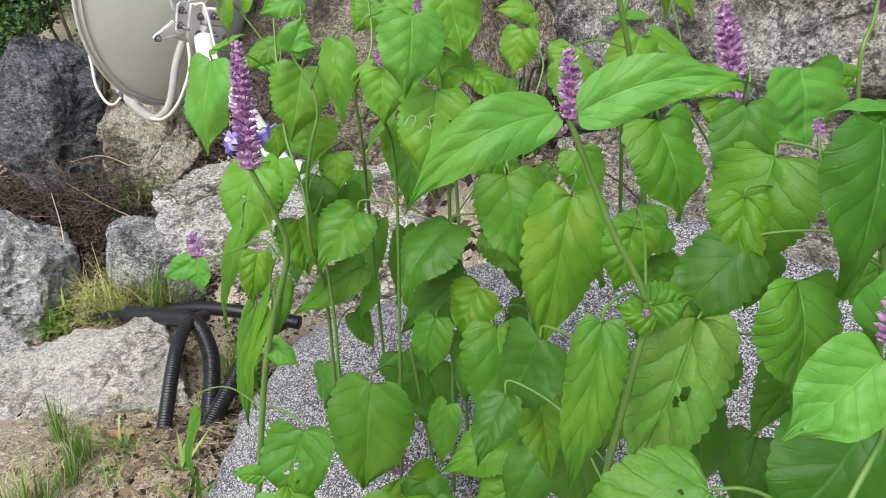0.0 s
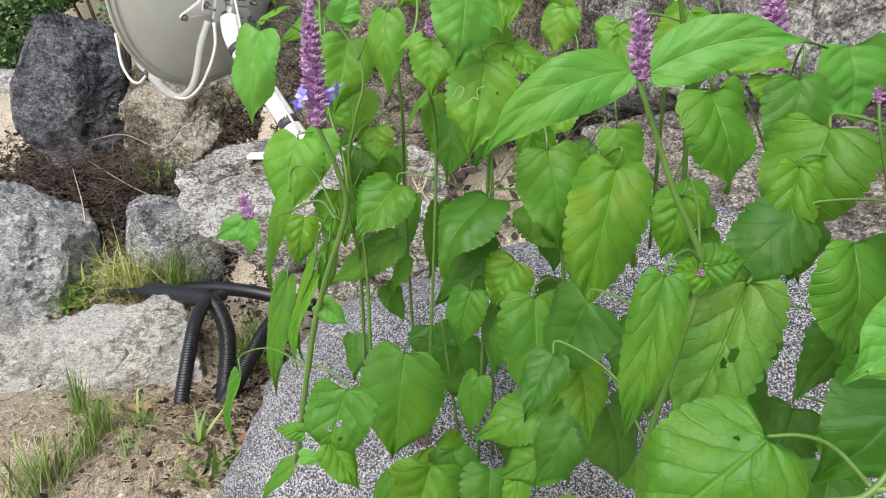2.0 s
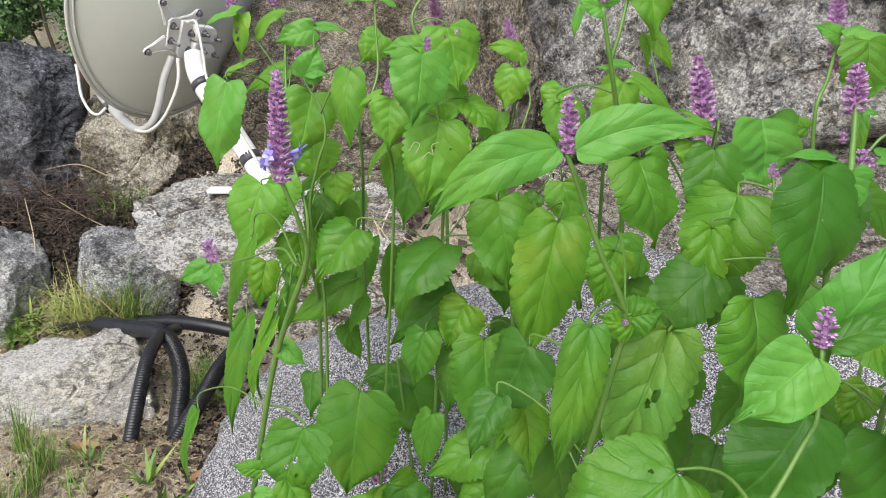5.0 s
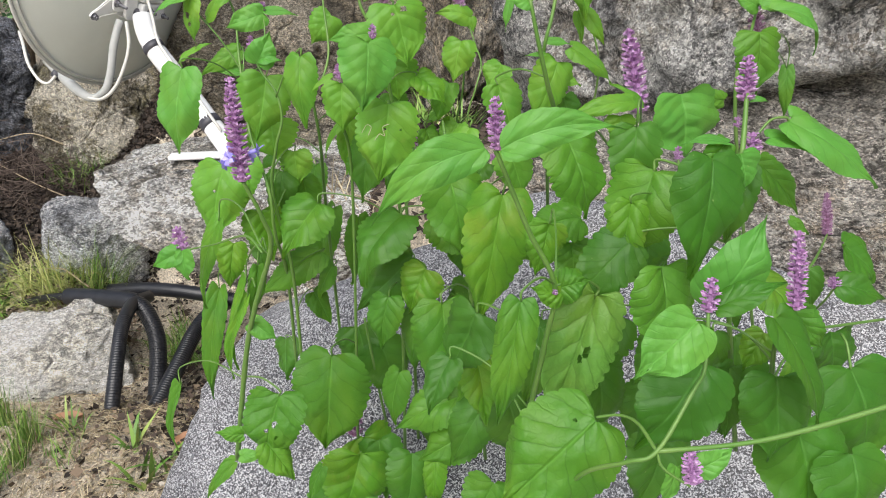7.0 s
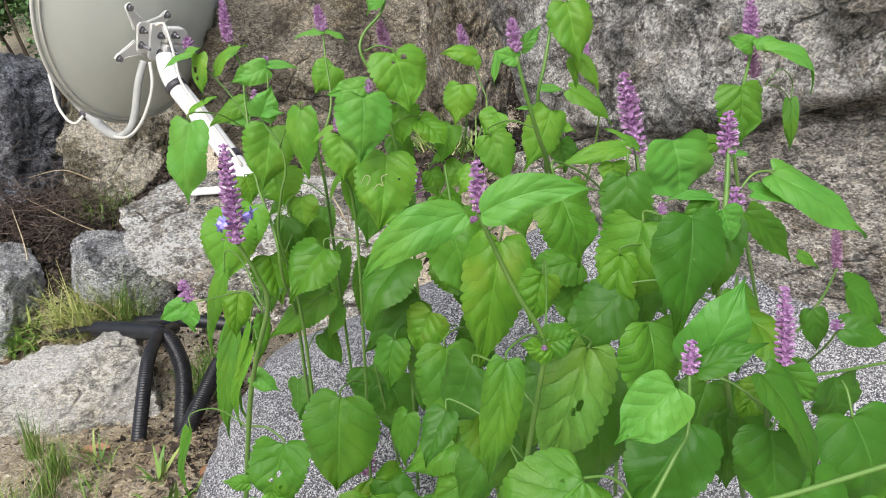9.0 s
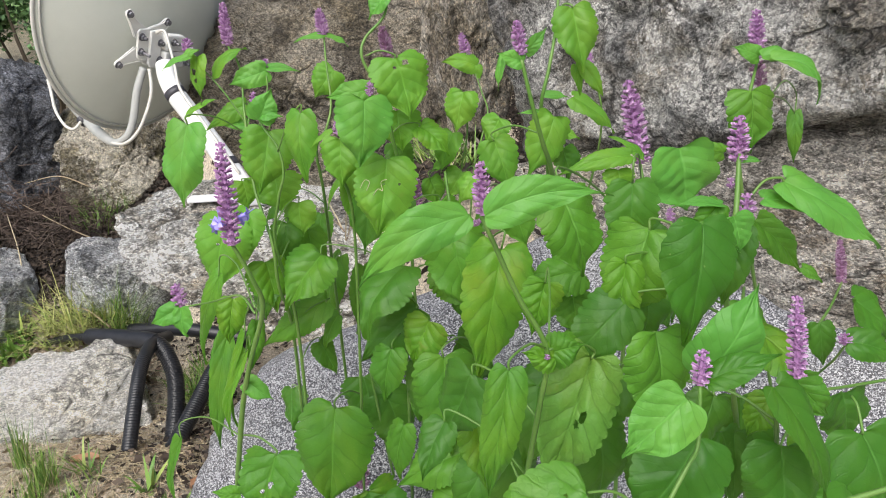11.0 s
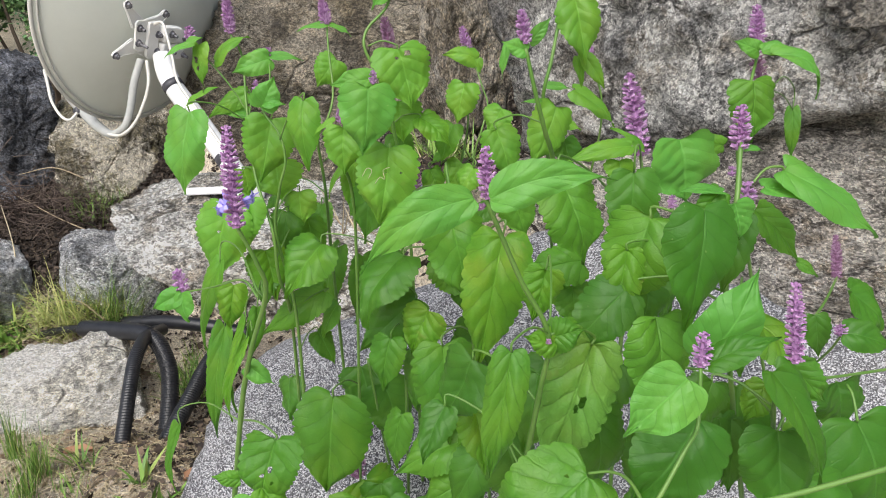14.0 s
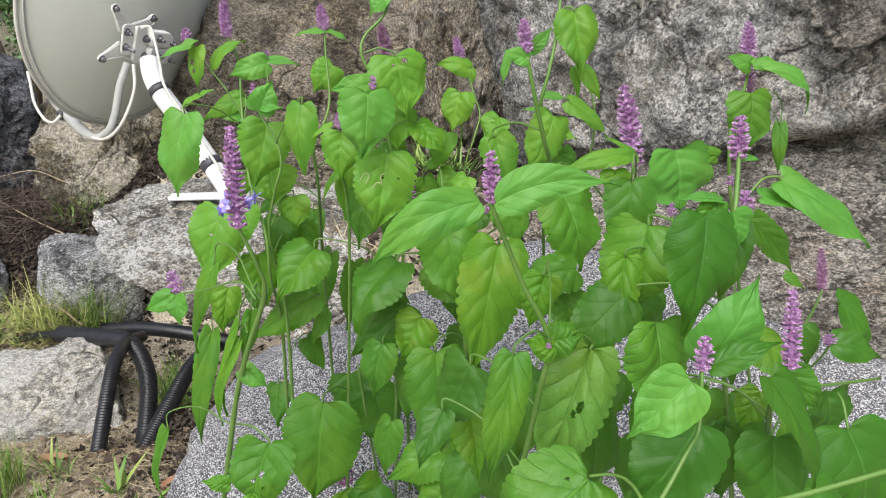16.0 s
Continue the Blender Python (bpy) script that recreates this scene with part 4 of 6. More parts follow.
dead_stems("long pale dead stems leaning over the twigs", [
    [(-1.42, 2.42, 0.02), (-1.50, 2.60, 0.09), (-1.62, 2.78, 0.13)],
    [(-1.18, 2.72, 0.03), (-1.38, 2.78, 0.08), (-1.60, 2.86, 0.12)],
    [(-1.36, 3.00, 0.10), (-1.48, 2.98, 0.16), (-1.62, 2.96, 0.14)],
    [(-1.06, 2.30, 0.06), (-1.16, 2.34, 0.07), (-1.28, 2.36, 0.05)]])


def straw_litter(label, at, count, reach, seed):
    rng = random.Random(seed)
    bm = bmesh.new()
    for _ in range(count):
        x, y = at[0] + rng.gauss(0, reach), at[1] + rng.gauss(0, reach)
        a, ln = rng.gauss(math.pi / 2, 0.9), rng.uniform(0.015, 0.08)
        pts = []
        for u in (-0.5, -0.15, 0.2, 0.5):
            px, py = x + ln * u * math.cos(a), y + ln * u * math.sin(a) + 0.1 * ln * u * u
            pts.append(Vector((px, py, ground_height(px, py) + 0.003 + rng.uniform(0, 0.014))))
        tube(bm, pts, lambda u: 0.0009, 4)
    return solid("straw_litter", bm, DRY, label, "straw", "stuff")


def litter_shade_scraps(label, at, count, reach, seed, mat=None):
    """Small broken curled scraps lying on the soil: brown litter, and by default dark ones standing in for shade."""
    rng = random.Random(seed)
    bm = bmesh.new()
    for _ in range(count):
        x, y = at[0] + rng.gauss(0, reach[0]), at[1] + rng.gauss(0, reach[1])
        p = Vector((x, y, ground_height(x, y) + rng.uniform(0.0, 0.02)))
        a = Vector((rng.uniform(-1, 1), rng.uniform(-1, 1), rng.uniform(-0.5, 0.5))).normalized() * rng.uniform(0.004, 0.017)
        b = a.orthogonal().normalized() * a.length * rng.uniform(0.3, 0.8)
        b.rotate(Matrix.Rotation(rng.uniform(-0.9, 0.9), 3, a.normalized()))
        q = [bm.verts.new(p - a), bm.verts.new(p + b), bm.verts.new(p + a), bm.verts.new(p - b)]
        bm.faces.new((q[0], q[1], q[2]))
        bm.faces.new((q[0], q[2], q[3]))
    return solid("litter_shade_scraps", bm, mat or SHADE_SCRAPS, label, "litter", "stuff", smooth=False)


# dark scraps added where boulders shade the ground; the SCRAPS ones are plain litter
litter_shade_scraps("dark scraps standing for shade under dead twigs between boulders", on_ground((-1.550, 2.850, 0)), 30000, (0.26, 0.22), 21)
litter_shade_scraps("dark scraps standing for shade under the weathered boulder", on_ground((-1.050, 2.600, 0)), 5000, (0.22, 0.14), 25)
litter_shade_scraps("brown scraps strewn beside the conduits", on_ground((-1.259, 2.259, -0.086)), 1600, (0.35, 0.14), 22, SCRAPS)
litter_shade_scraps("scattered brown scraps on sandy soil", on_ground((-0.758, 1.497, 0.009)), 350, (0.3, 0.22), 23, SCRAPS)
litter_shade_scraps("dark scraps standing for shade in the hollow between brown boulders", on_ground((0.12, 1.35, 0)), 2500, (0.14, 0.2), 24)
litter_shade_scraps("dark scraps standing for shade in the gap behind the upright boulder", on_ground((0.56, 2.92, 0)), 9000, (0.12, 0.16), 28)
litter_shade_scraps("dark scraps standing for shade in the gap beside the tan boulder", on_ground((-1.0, 3.1, 0)), 10000, (0.12, 0.16), 29)
litter_shade_scraps("dark scraps standing for shade on the bank under the upright boulder", on_ground((0.18, 1.95, 0)), 9000, (0.12, 0.25), 27)
litter_shade_scraps("dark scraps standing for boulder shade on the bank behind the dish pole", on_ground((-0.1, 1.75, 0)), 12000, (0.3, 0.3), 26)
straw_litter("dry straw and stalks scattered on sandy soil", STRAW_AT, 2000, 0.3, 5)
straw_litter("pale straw lying before the conduits", on_ground((-0.72, 1.62, 0)), 500, 0.14, 8)
straw_litter("dry straw between the conduits and the boulders", on_ground((-1.240, 2.332, -0.027)), 350, 0.25, 6)


def grit():
    rng = random.Random(4)
    bm = bmesh.new()
    for _ in range(6000):
        x, y = rng.uniform(-1.3, -0.1), rng.uniform(1.1, 2.5)
        r = 0.002 + 0.007 * rng.random() ** 3
        c = Vector((x, y, ground_height(x, y) + r * 0.3))
        q = [bm.verts.new(c + Vector(o) * r * rng.uniform(0.7, 1.3)) for o in ((1, 0, 0), (0, 1, 0), (-1, 0, 0), (0, -1, 0), (0, 0, 0.8), (0, 0, -0.6))]
        for i in range(4):
            bm.faces.new((q[i], q[(i + 1) % 4], q[4]))
            bm.faces.new((q[(i + 1) % 4], q[i], q[5]))
    return solid("grit", bm, STONE, "pale grit and pebbles strewn on sandy soil", "gravel", "stuff", smooth=False)


grit()


def dead_leaf(label, base, tip, width, seed):
    base, tip = Vector(base), Vector(tip)
    a = tip - base
    s = a.cross(Vector((0, 0, 1))).normalized()
    bm = bmesh.new()
    rows = []
    for i in range(9):
        u = i / 8
        f = math.sin(math.pi * (0.06 + 0.9 * u)) ** 0.8
        rows.append([bm.verts.new(base + a * u + s * width * 0.5 * f * v + Vector((0, 0, 0.012 + 0.3 * width * (v * v) + 0.1 * width * noise.noise(Vector((u * 4, v, seed)))))) for v in (-1, -0.5, 0, 0.5, 1)])
    for r, q in zip(rows, rows[1:]):
        for j in range(4):
            bm.faces.new((r[j], r[j + 1], q[j + 1], q[j]))
    return solid("dead_leaf", bm, DEAD_LEAF, label, "leaf", group="dead leaves on the soil")


dead_leaf("curled dry reddish leaf on sandy soil", on_ground((-0.884, 1.564, 0.051)), on_ground((-0.809, 1.569, 0.063)), 0.04, 1)
dead_leaf("curled brown leaf beside the granite block", on_ground((-0.509, 1.376, 0.121)), on_ground((-0.449, 1.380, 0.132)), 0.06, 2)


# ---- bushes and the wooded slope behind ----
def leaves_cloud(bm, rng, centre, radius, count, size):
    for _ in range(count):
        d = Vector((rng.gauss(0, 1), rng.gauss(0, 1), rng.gauss(0, 1))).normalized()
        lump = 0.72 + 0.45 * noise.noise(d * 2.3 + Vector(centre))
        p = Vector(centre) + Vector((d.x * radius[0], d.y * radius[1], d.z * radius[2])) * lump * rng.uniform(0.55, 1.0) ** 0.5
        a = Vector((rng.uniform(-1, 1), rng.uniform(-1, 1), rng.uniform(-0.7, 0.5))).normalized() * size * rng.uniform(0.6, 1.4)
        b = a.orthogonal().normalized() * a.length * 0.3
        b.rotate(Matrix.Rotation(rng.uniform(0, 6.28), 3, a.normalized()))
        q = [bm.verts.new(p), bm.verts.new(p + a * 0.45 + b), bm.verts.new(p + a), bm.verts.new(p + a * 0.45 - b)]
        bm.faces.new(q)


def bush(label, at, radius, count, size, seed):
    rng = random.Random(seed)
    z = ground_height(at[0], at[1])
    root = thing("bush", (at[0], at[1], z), label, "bush", "bushes on the slope")
    bm = bmesh.new()
    for k in range(5):
        e = Vector((at[0] + rng.uniform(-1, 1) * radius[0] * 0.6, at[1] + rng.uniform(-1, 1) * radius[1] * 0.6, z + radius[2] * rng.uniform(0.9, 1.6)))
        b = Vector((at[0], at[1], z - 0.05))
        tube(bm, spline([b, b.lerp(e, 0.4) + Vector((rng.uniform(-0.1, 0.1), 0, 0.1)), e], 5), lambda u: 0.03 * (1.1 - u) * radius[0], 6)
    part("branch", bm, BARK, root)
    bm = bmesh.new()
    for k in range(6):
        c = (at[0] + rng.uniform(-1, 1) * radius[0] * 0.55, at[1] + rng.uniform(-1, 1) * radius[1] * 0.55, z + radius[2] * rng.uniform(0.5, 1.4))
        leaves_cloud(bm, rng, c, [r * rng.uniform(0.45, 0.7) for r in radius], count // 6, size)
    part("crown", bm, WOODS, root, smooth=False)
    return root


bush("dense green bush behind dark boulders", (-2.85, 4.2), (0.75, 0.5, 0.8), 26000, 0.03, 1)
bush("leafy green bush beside the dark boulder", (-2.05, 4.3), (0.6, 0.5, 0.8), 22000, 0.03, 7)
bush("dark leafy bush behind the dish", (-1.45, 4.6), (0.5, 0.5, 0.7), 16000, 0.034, 8)
bush("dense green bush with yellowish shoots", (-3.9, 5.0), (0.9, 0.8, 1.0), 10000, 0.055, 2)
bush("tall green bush on the slope", (-4.6, 7.0), (1.7, 1.1, 1.5), 10000, 0.08, 4)
bush("tall dark bush on the slope", (-2.6, 6.6), (1.4, 1.0, 1.4), 10000, 0.08, 5)


def far_woods():
    rng = random.Random(9)
    bm = bmesh.new()
    for _ in range(150):
        x, y = rng.uniform(-34, 18), rng.uniform(10, 44)
        z = ground_height(x, y)
        r = rng.uniform(0.9, 1.9)
        leaves_cloud(bm, rng, (x, y, z + r * 1.1), (r, r, r * 1.3), 170, 0.42)
    return solid("far_woods", bm, WOODS, "wooded hillside far behind the boulders", "trees", "stuff", smooth=False)


far_woods()


# ---- giant hyssop clump, stalk by stalk ----
# stalk with the tall spike and open blue florets
s = stalk((-0.0981, 0.3470, 0.7371), "giant hyssop stalk with tall purple spike and open blue florets")
stem(s, [(-0.0602, 0.2630, 0.9578), (-0.0538, 0.2690, 0.9377), (-0.0526, 0.2780, 0.9187), (-0.0671, 0.2980, 0.8769), (-0.0795, 0.3170, 0.8330), (-0.0991, 0.3470, 0.7371)], 0.0016, 0.003)
spike(s, (-0.0602, 0.2620, 0.9578), (-0.0640, 0.2750, 1.0034), 0.0121, open_at=((0.22, 20, 1.6), (0.3, 75, 1.5), (0.2, 200, 1.5), (0.26, 310, 1.6), (0.16, 110, 1.5)))
leaf(s, (-0.0617, 0.3170, 0.8065), (-0.0724, 0.3160, 0.7579), 0.0380, holes=((0.35, -0.1, 0.035), (0.45, 0.1, 0.03), (0.5, -0.3, 0.025)), attach=(-0.0835, 0.3280, 0.8144))
leaf(s, (-0.1213, 0.3560, 0.8886), (-0.1391, 0.3570, 0.8783), 0.0135, LEAF_YOUNG, roll=-20)
leaf(s, (-0.1193, 0.3550, 0.8897), (-0.1173, 0.3540, 0.8697), 0.0163, LEAF_YOUNG, roll=20)
spike(s, (-0.1192, 0.3580, 0.8886), (-0.1232, 0.3620, 0.9034), 0.0121, whorls=4)
stem(s, [(-0.1192, 0.3580, 0.8886), (-0.0965, 0.3430, 0.8978), (-0.0700, 0.3050, 0.9161), (-0.0588, 0.2880, 0.9126)], 0.0009, 0.0012, "side_stem")
leaf(s, (-0.0714, 0.3110, 0.7768), (-0.0547, 0.3070, 0.7490), 0.0196, LEAF, roll=-20)
leaf(s, (-0.0954, 0.3250, 0.7521), (-0.1155, 0.3230, 0.7247), 0.0122, LEAF, roll=25)
leaf(s, (-0.0902, 0.3200, 0.7603), (-0.0745, 0.3190, 0.7602), 0.0089, LEAF_YOUNG)
leaf(s, (-0.0722, 0.3080, 0.8623), (-0.0576, 0.3070, 0.8506), 0.0130, LEAF_YOUNG, roll=30)
leaf(s, (-0.0879, 0.3260, 0.7722), (-0.1057, 0.3270, 0.7744), 0.0108, roll=-20)
leaf(s, (-0.1030, 0.3870, 0.8983), (-0.1188, 0.3870, 0.8336), 0.0177, roll=35, attach=(-0.0597, 0.2930, 0.9137))
leaf(s, (-0.0848, 0.3650, 0.8645), (-0.0965, 0.3640, 0.7975), 0.0128, LEAF_OLD, roll=60, attach=(-0.0566, 0.2920, 0.9105))
leaf(s, (-0.0928, 0.3770, 0.8856), (-0.0981, 0.3760, 0.8532), 0.0189, LEAF_OLD, roll=-20)
leaf(s, (-0.1475, 0.4000, 0.7669), (-0.1568, 0.4000, 0.7062), 0.0125, LEAF, roll=30, fold=0.5, attach=(-0.0868, 0.3350, 0.8095))
leaf(s, (-0.0839, 0.3600, 0.8546), (-0.0994, 0.3600, 0.7927), 0.0130, LEAF_OLD, roll=35, fold=0.7, attach=(-0.0695, 0.3150, 0.8814))
leaf(s, (-0.0776, 0.3700, 0.8721), (-0.0861, 0.3700, 0.8331), 0.0120, LEAF, roll=-35, fold=0.5, attach=(-0.0587, 0.3000, 0.9099))

# slender stalk behind it, with a spike against the dish
s = stalk((-0.0827, 0.5560, 0.6365), "slender giant hyssop stalk in front of the dish")
stem(s, [(-0.1167, 0.5370, 1.0423), (-0.1076, 0.5310, 1.0248), (-0.1048, 0.5190, 0.9878), (-0.0970, 0.4920, 0.9372), (-0.0820, 0.4680, 0.8967), (-0.0810, 0.4760, 0.8552), (-0.0786, 0.5110, 0.7985), (-0.0827, 0.5560, 0.6365)], 0.0014, 0.0028)
spike(s, (-0.1167, 0.5370, 1.0433), (-0.1205, 0.5480, 1.0762), 0.0125)
leaf(s, (-0.1393, 0.4800, 0.9869), (-0.1499, 0.4800, 0.9228), 0.0360, LEAF_YOUNG, roll=10, attach=(-0.1038, 0.5150, 0.9743), full=2.6, cord=0.14)
leaf(s, (-0.1375, 0.5200, 1.0352), (-0.1376, 0.5200, 1.0012), 0.0182, LEAF_LIGHT, roll=40, holes=((0.35, 0.2, 0.07), (0.55, 0.1, 0.05)))
leaf(s, (-0.1281, 0.5290, 1.0218), (-0.1004, 0.5270, 1.0413), 0.0210, LEAF_LIGHT, roll=-20, bend=0.15)
leaf(s, (-0.1407, 0.5130, 1.0353), (-0.1653, 0.5150, 1.0240), 0.0106, LEAF_YOUNG, roll=30)
leaf(s, (-0.1458, 0.5160, 1.0353), (-0.1334, 0.5150, 1.0404), 0.0089, LEAF_YOUNG)
spike(s, (-0.1446, 0.5220, 1.0383), (-0.1456, 0.5250, 1.0486), 0.0117, whorls=3)
stem(s, [(-0.1436, 0.5210, 1.0352), (-0.1354, 0.5230, 1.0259), (-0.1181, 0.5200, 1.0053), (-0.1027, 0.5170, 0.9805)], 0.0009, 0.0012, "side_stem")
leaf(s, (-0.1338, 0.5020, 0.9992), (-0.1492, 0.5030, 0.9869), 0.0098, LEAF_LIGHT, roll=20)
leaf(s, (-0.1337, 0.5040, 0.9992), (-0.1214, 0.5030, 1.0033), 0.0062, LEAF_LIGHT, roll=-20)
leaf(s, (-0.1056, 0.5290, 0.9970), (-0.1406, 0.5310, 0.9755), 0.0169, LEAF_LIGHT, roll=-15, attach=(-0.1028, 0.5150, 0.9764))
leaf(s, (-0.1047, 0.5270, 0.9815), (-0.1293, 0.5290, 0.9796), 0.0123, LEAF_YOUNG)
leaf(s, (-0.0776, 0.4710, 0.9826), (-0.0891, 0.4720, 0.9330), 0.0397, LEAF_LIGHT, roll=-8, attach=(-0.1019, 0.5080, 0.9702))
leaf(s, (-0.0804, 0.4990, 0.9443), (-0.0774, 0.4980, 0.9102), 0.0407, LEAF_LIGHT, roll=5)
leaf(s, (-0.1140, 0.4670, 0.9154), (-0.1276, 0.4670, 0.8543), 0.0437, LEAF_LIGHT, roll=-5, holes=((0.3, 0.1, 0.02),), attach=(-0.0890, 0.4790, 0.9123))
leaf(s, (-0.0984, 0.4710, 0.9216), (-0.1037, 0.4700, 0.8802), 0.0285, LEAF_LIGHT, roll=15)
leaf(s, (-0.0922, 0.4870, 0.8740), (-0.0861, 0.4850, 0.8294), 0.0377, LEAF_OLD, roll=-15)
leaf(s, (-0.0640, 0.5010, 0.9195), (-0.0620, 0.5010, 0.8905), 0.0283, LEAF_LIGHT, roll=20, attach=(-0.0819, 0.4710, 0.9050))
leaf(s, (-0.0607, 0.5210, 0.8906), (-0.0547, 0.5200, 0.8440), 0.0288, roll=-20, attach=(-0.0810, 0.4710, 0.8718))
leaf(s, (-0.0486, 0.5120, 0.8263), (-0.1075, 0.5140, 0.7842), 0.0303, roll=-10, attach=(-0.0787, 0.5040, 0.8098))
leaf(s, (-0.1619, 0.6000, 0.7543), (-0.1819, 0.5970, 0.6223), 0.0240, LEAF, roll=15, attach=(-0.0870, 0.4930, 0.8388))
spike(s, (-0.0789, 0.5700, 0.8196), (-0.0829, 0.5770, 0.8413), 0.0099, CALYX_RIPE)
inner_leaves(s, 2, 0.036, 0.050, 0.6, 0.95, 9)
leaf(s, (-0.1078, 0.5000, 0.9388), (-0.1053, 0.5000, 0.9144), 0.0230, LEAF_LIGHT, roll=-30, attach=(-0.0969, 0.5000, 0.9341))
leaf(s, (-0.0800, 0.5000, 0.8810), (-0.0769, 0.5000, 0.8402), 0.0260, LEAF, roll=35, attach=(-0.0839, 0.4900, 0.8693))
leaf(s, (-0.0577, 0.5500, 0.8653), (-0.0675, 0.5500, 0.8266), 0.0220, LEAF_OLD, roll=-40, attach=(-0.0836, 0.4900, 0.8594))
leaf(s, (-0.0390, 0.5300, 0.8056), (-0.0540, 0.5300, 0.7716), 0.0200, LEAF_LIGHT, roll=25, attach=(-0.0790, 0.5100, 0.8041))

# low branching stalk with two buds
s = stalk((-0.0718, 0.5160, 0.6451), "branching giant hyssop stalk with small unopened buds")
stem(s, [(-0.0849, 0.4590, 1.0023), (-0.0779, 0.4490, 0.9888), (-0.0676, 0.4440, 0.9743), (-0.0646, 0.4430, 0.9556), (-0.0708, 0.4470, 0.9339), (-0.0789, 0.4670, 0.8925), (-0.0716, 0.4940, 0.8118), (-0.0718, 0.5160, 0.6451)], 0.0011, 0.0026)
spike(s, (-0.0859, 0.4640, 1.0013), (-0.0858, 0.4670, 1.0116), 0.0075, whorls=4)
leaf(s, (-0.0790, 0.4430, 0.9940), (-0.0685, 0.4430, 1.0158), 0.0206, LEAF_YOUNG, roll=20)
leaf(s, (-0.0759, 0.4410, 0.9971), (-0.0614, 0.4400, 0.9961), 0.0104, LEAF_YOUNG, roll=-10)
leaf(s, (-0.0470, 0.4270, 1.0002), (-0.0461, 0.4270, 0.9514), 0.0236, LEAF_LIGHT, roll=14, attach=(-0.0676, 0.4430, 0.9712))
leaf(s, (-0.0764, 0.4750, 1.0260), (-0.1053, 0.4770, 1.0157), 0.0184, LEAF_YOUNG, roll=-25, bend=0.18)
leaf(s, (-0.0753, 0.4760, 1.0281), (-0.0516, 0.4750, 1.0249), 0.0076, LEAF_YOUNG, roll=10)
spike(s, (-0.0774, 0.4770, 1.0270), (-0.0773, 0.4790, 1.0343), 0.0075, whorls=3)
stem(s, [(-0.0774, 0.4760, 1.0260), (-0.0755, 0.4670, 1.0136), (-0.0778, 0.4500, 0.9909)], 0.0008, 0.001, "side_stem")
inner_leaves(s, 2, 0.034, 0.050, 0.5, 0.95, 11)

# stalk with a pair of horizontal leaves under its spike
s = stalk((-0.0302, 0.5450, 0.6142), "giant hyssop stalk with a pair of small leaves under its spike")
stem(s, [(-0.0358, 0.5020, 1.0495), (-0.0348, 0.4960, 1.0310), (-0.0319, 0.4860, 1.0000), (-0.0372, 0.4800, 0.9794), (-0.0454, 0.4870, 0.9649), (-0.0433, 0.5060, 0.9235), (-0.0440, 0.5520, 0.8369), (-0.0302, 0.5450, 0.6142)], 0.0012, 0.0026)
spike(s, (-0.0358, 0.5020, 1.0506), (-0.0398, 0.5090, 1.0701), 0.0122)
leaf(s, (-0.0347, 0.5020, 1.0506), (-0.0595, 0.5030, 1.0455), 0.0078, LEAF_YOUNG, roll=15)
leaf(s, (-0.0327, 0.5010, 1.0506), (-0.0172, 0.5000, 1.0423), 0.0087, LEAF_YOUNG, roll=-25)
leaf(s, (-0.0296, 0.5010, 1.0248), (-0.0462, 0.5020, 1.0031), 0.0249, LEAF_LIGHT, roll=-20)
leaf(s, (-0.0187, 0.4760, 0.9534), (-0.0384, 0.4770, 0.9193), 0.0133, LEAF_LIGHT, roll=45, attach=(-0.0443, 0.5010, 0.9442))
leaf(s, (-0.0196, 0.4930, 0.9441), (-0.0218, 0.4930, 0.9007), 0.0213, LEAF_LIGHT, roll=-30)
leaf(s, (-0.0396, 0.5840, 0.8443), (-0.0532, 0.5830, 0.7577), 0.0283, roll=45, attach=(-0.0450, 0.5540, 0.8421))
leaf(s, (-0.0144, 0.5250, 0.8542), (-0.0228, 0.5240, 0.7880), 0.0288, LEAF_DARK, roll=-40)
inner_leaves(s, 2, 0.036, 0.050, 0.6, 0.95, 10)

# stalk with the heart shaped leaf and two buds
s = stalk((-0.0223, 0.5040, 0.6185), "giant hyssop stalk with heart-shaped leaves and purple buds")
stem(s, [(0.0014, 0.3830, 1.0147), (0.0004, 0.3870, 1.0095), (-0.0111, 0.3970, 0.9866), (-0.0213, 0.4200, 0.9596), (-0.0169, 0.4640, 0.8964), (-0.0223, 0.5040, 0.6185)], 0.0011, 0.0024)
spike(s, (0.0014, 0.3810, 1.0147), (0.0014, 0.3840, 1.0231), 0.0066, whorls=4)
leaf(s, (-0.0018, 0.3710, 1.0127), (-0.0061, 0.3720, 0.9720), 0.0350, LEAF_YOUNG, roll=-6, fold=0.15, full=2.1, cord=0.22)
leaf(s, (0.0015, 0.3940, 1.0168), (-0.0266, 0.3960, 1.0127), 0.0157, LEAF_YOUNG, roll=-25, bend=0.2)
spike(s, (-0.0204, 0.3980, 0.9887), (-0.0214, 0.4010, 0.9981), 0.0074, whorls=4)
leaf(s, (-0.0193, 0.4020, 0.9856), (-0.0194, 0.4020, 0.9533), 0.0263, LEAF_LIGHT, roll=8)
leaf(s, (-0.0264, 0.4180, 0.9887), (-0.0410, 0.4190, 0.9773), 0.0061, LEAF_LIGHT, roll=20)

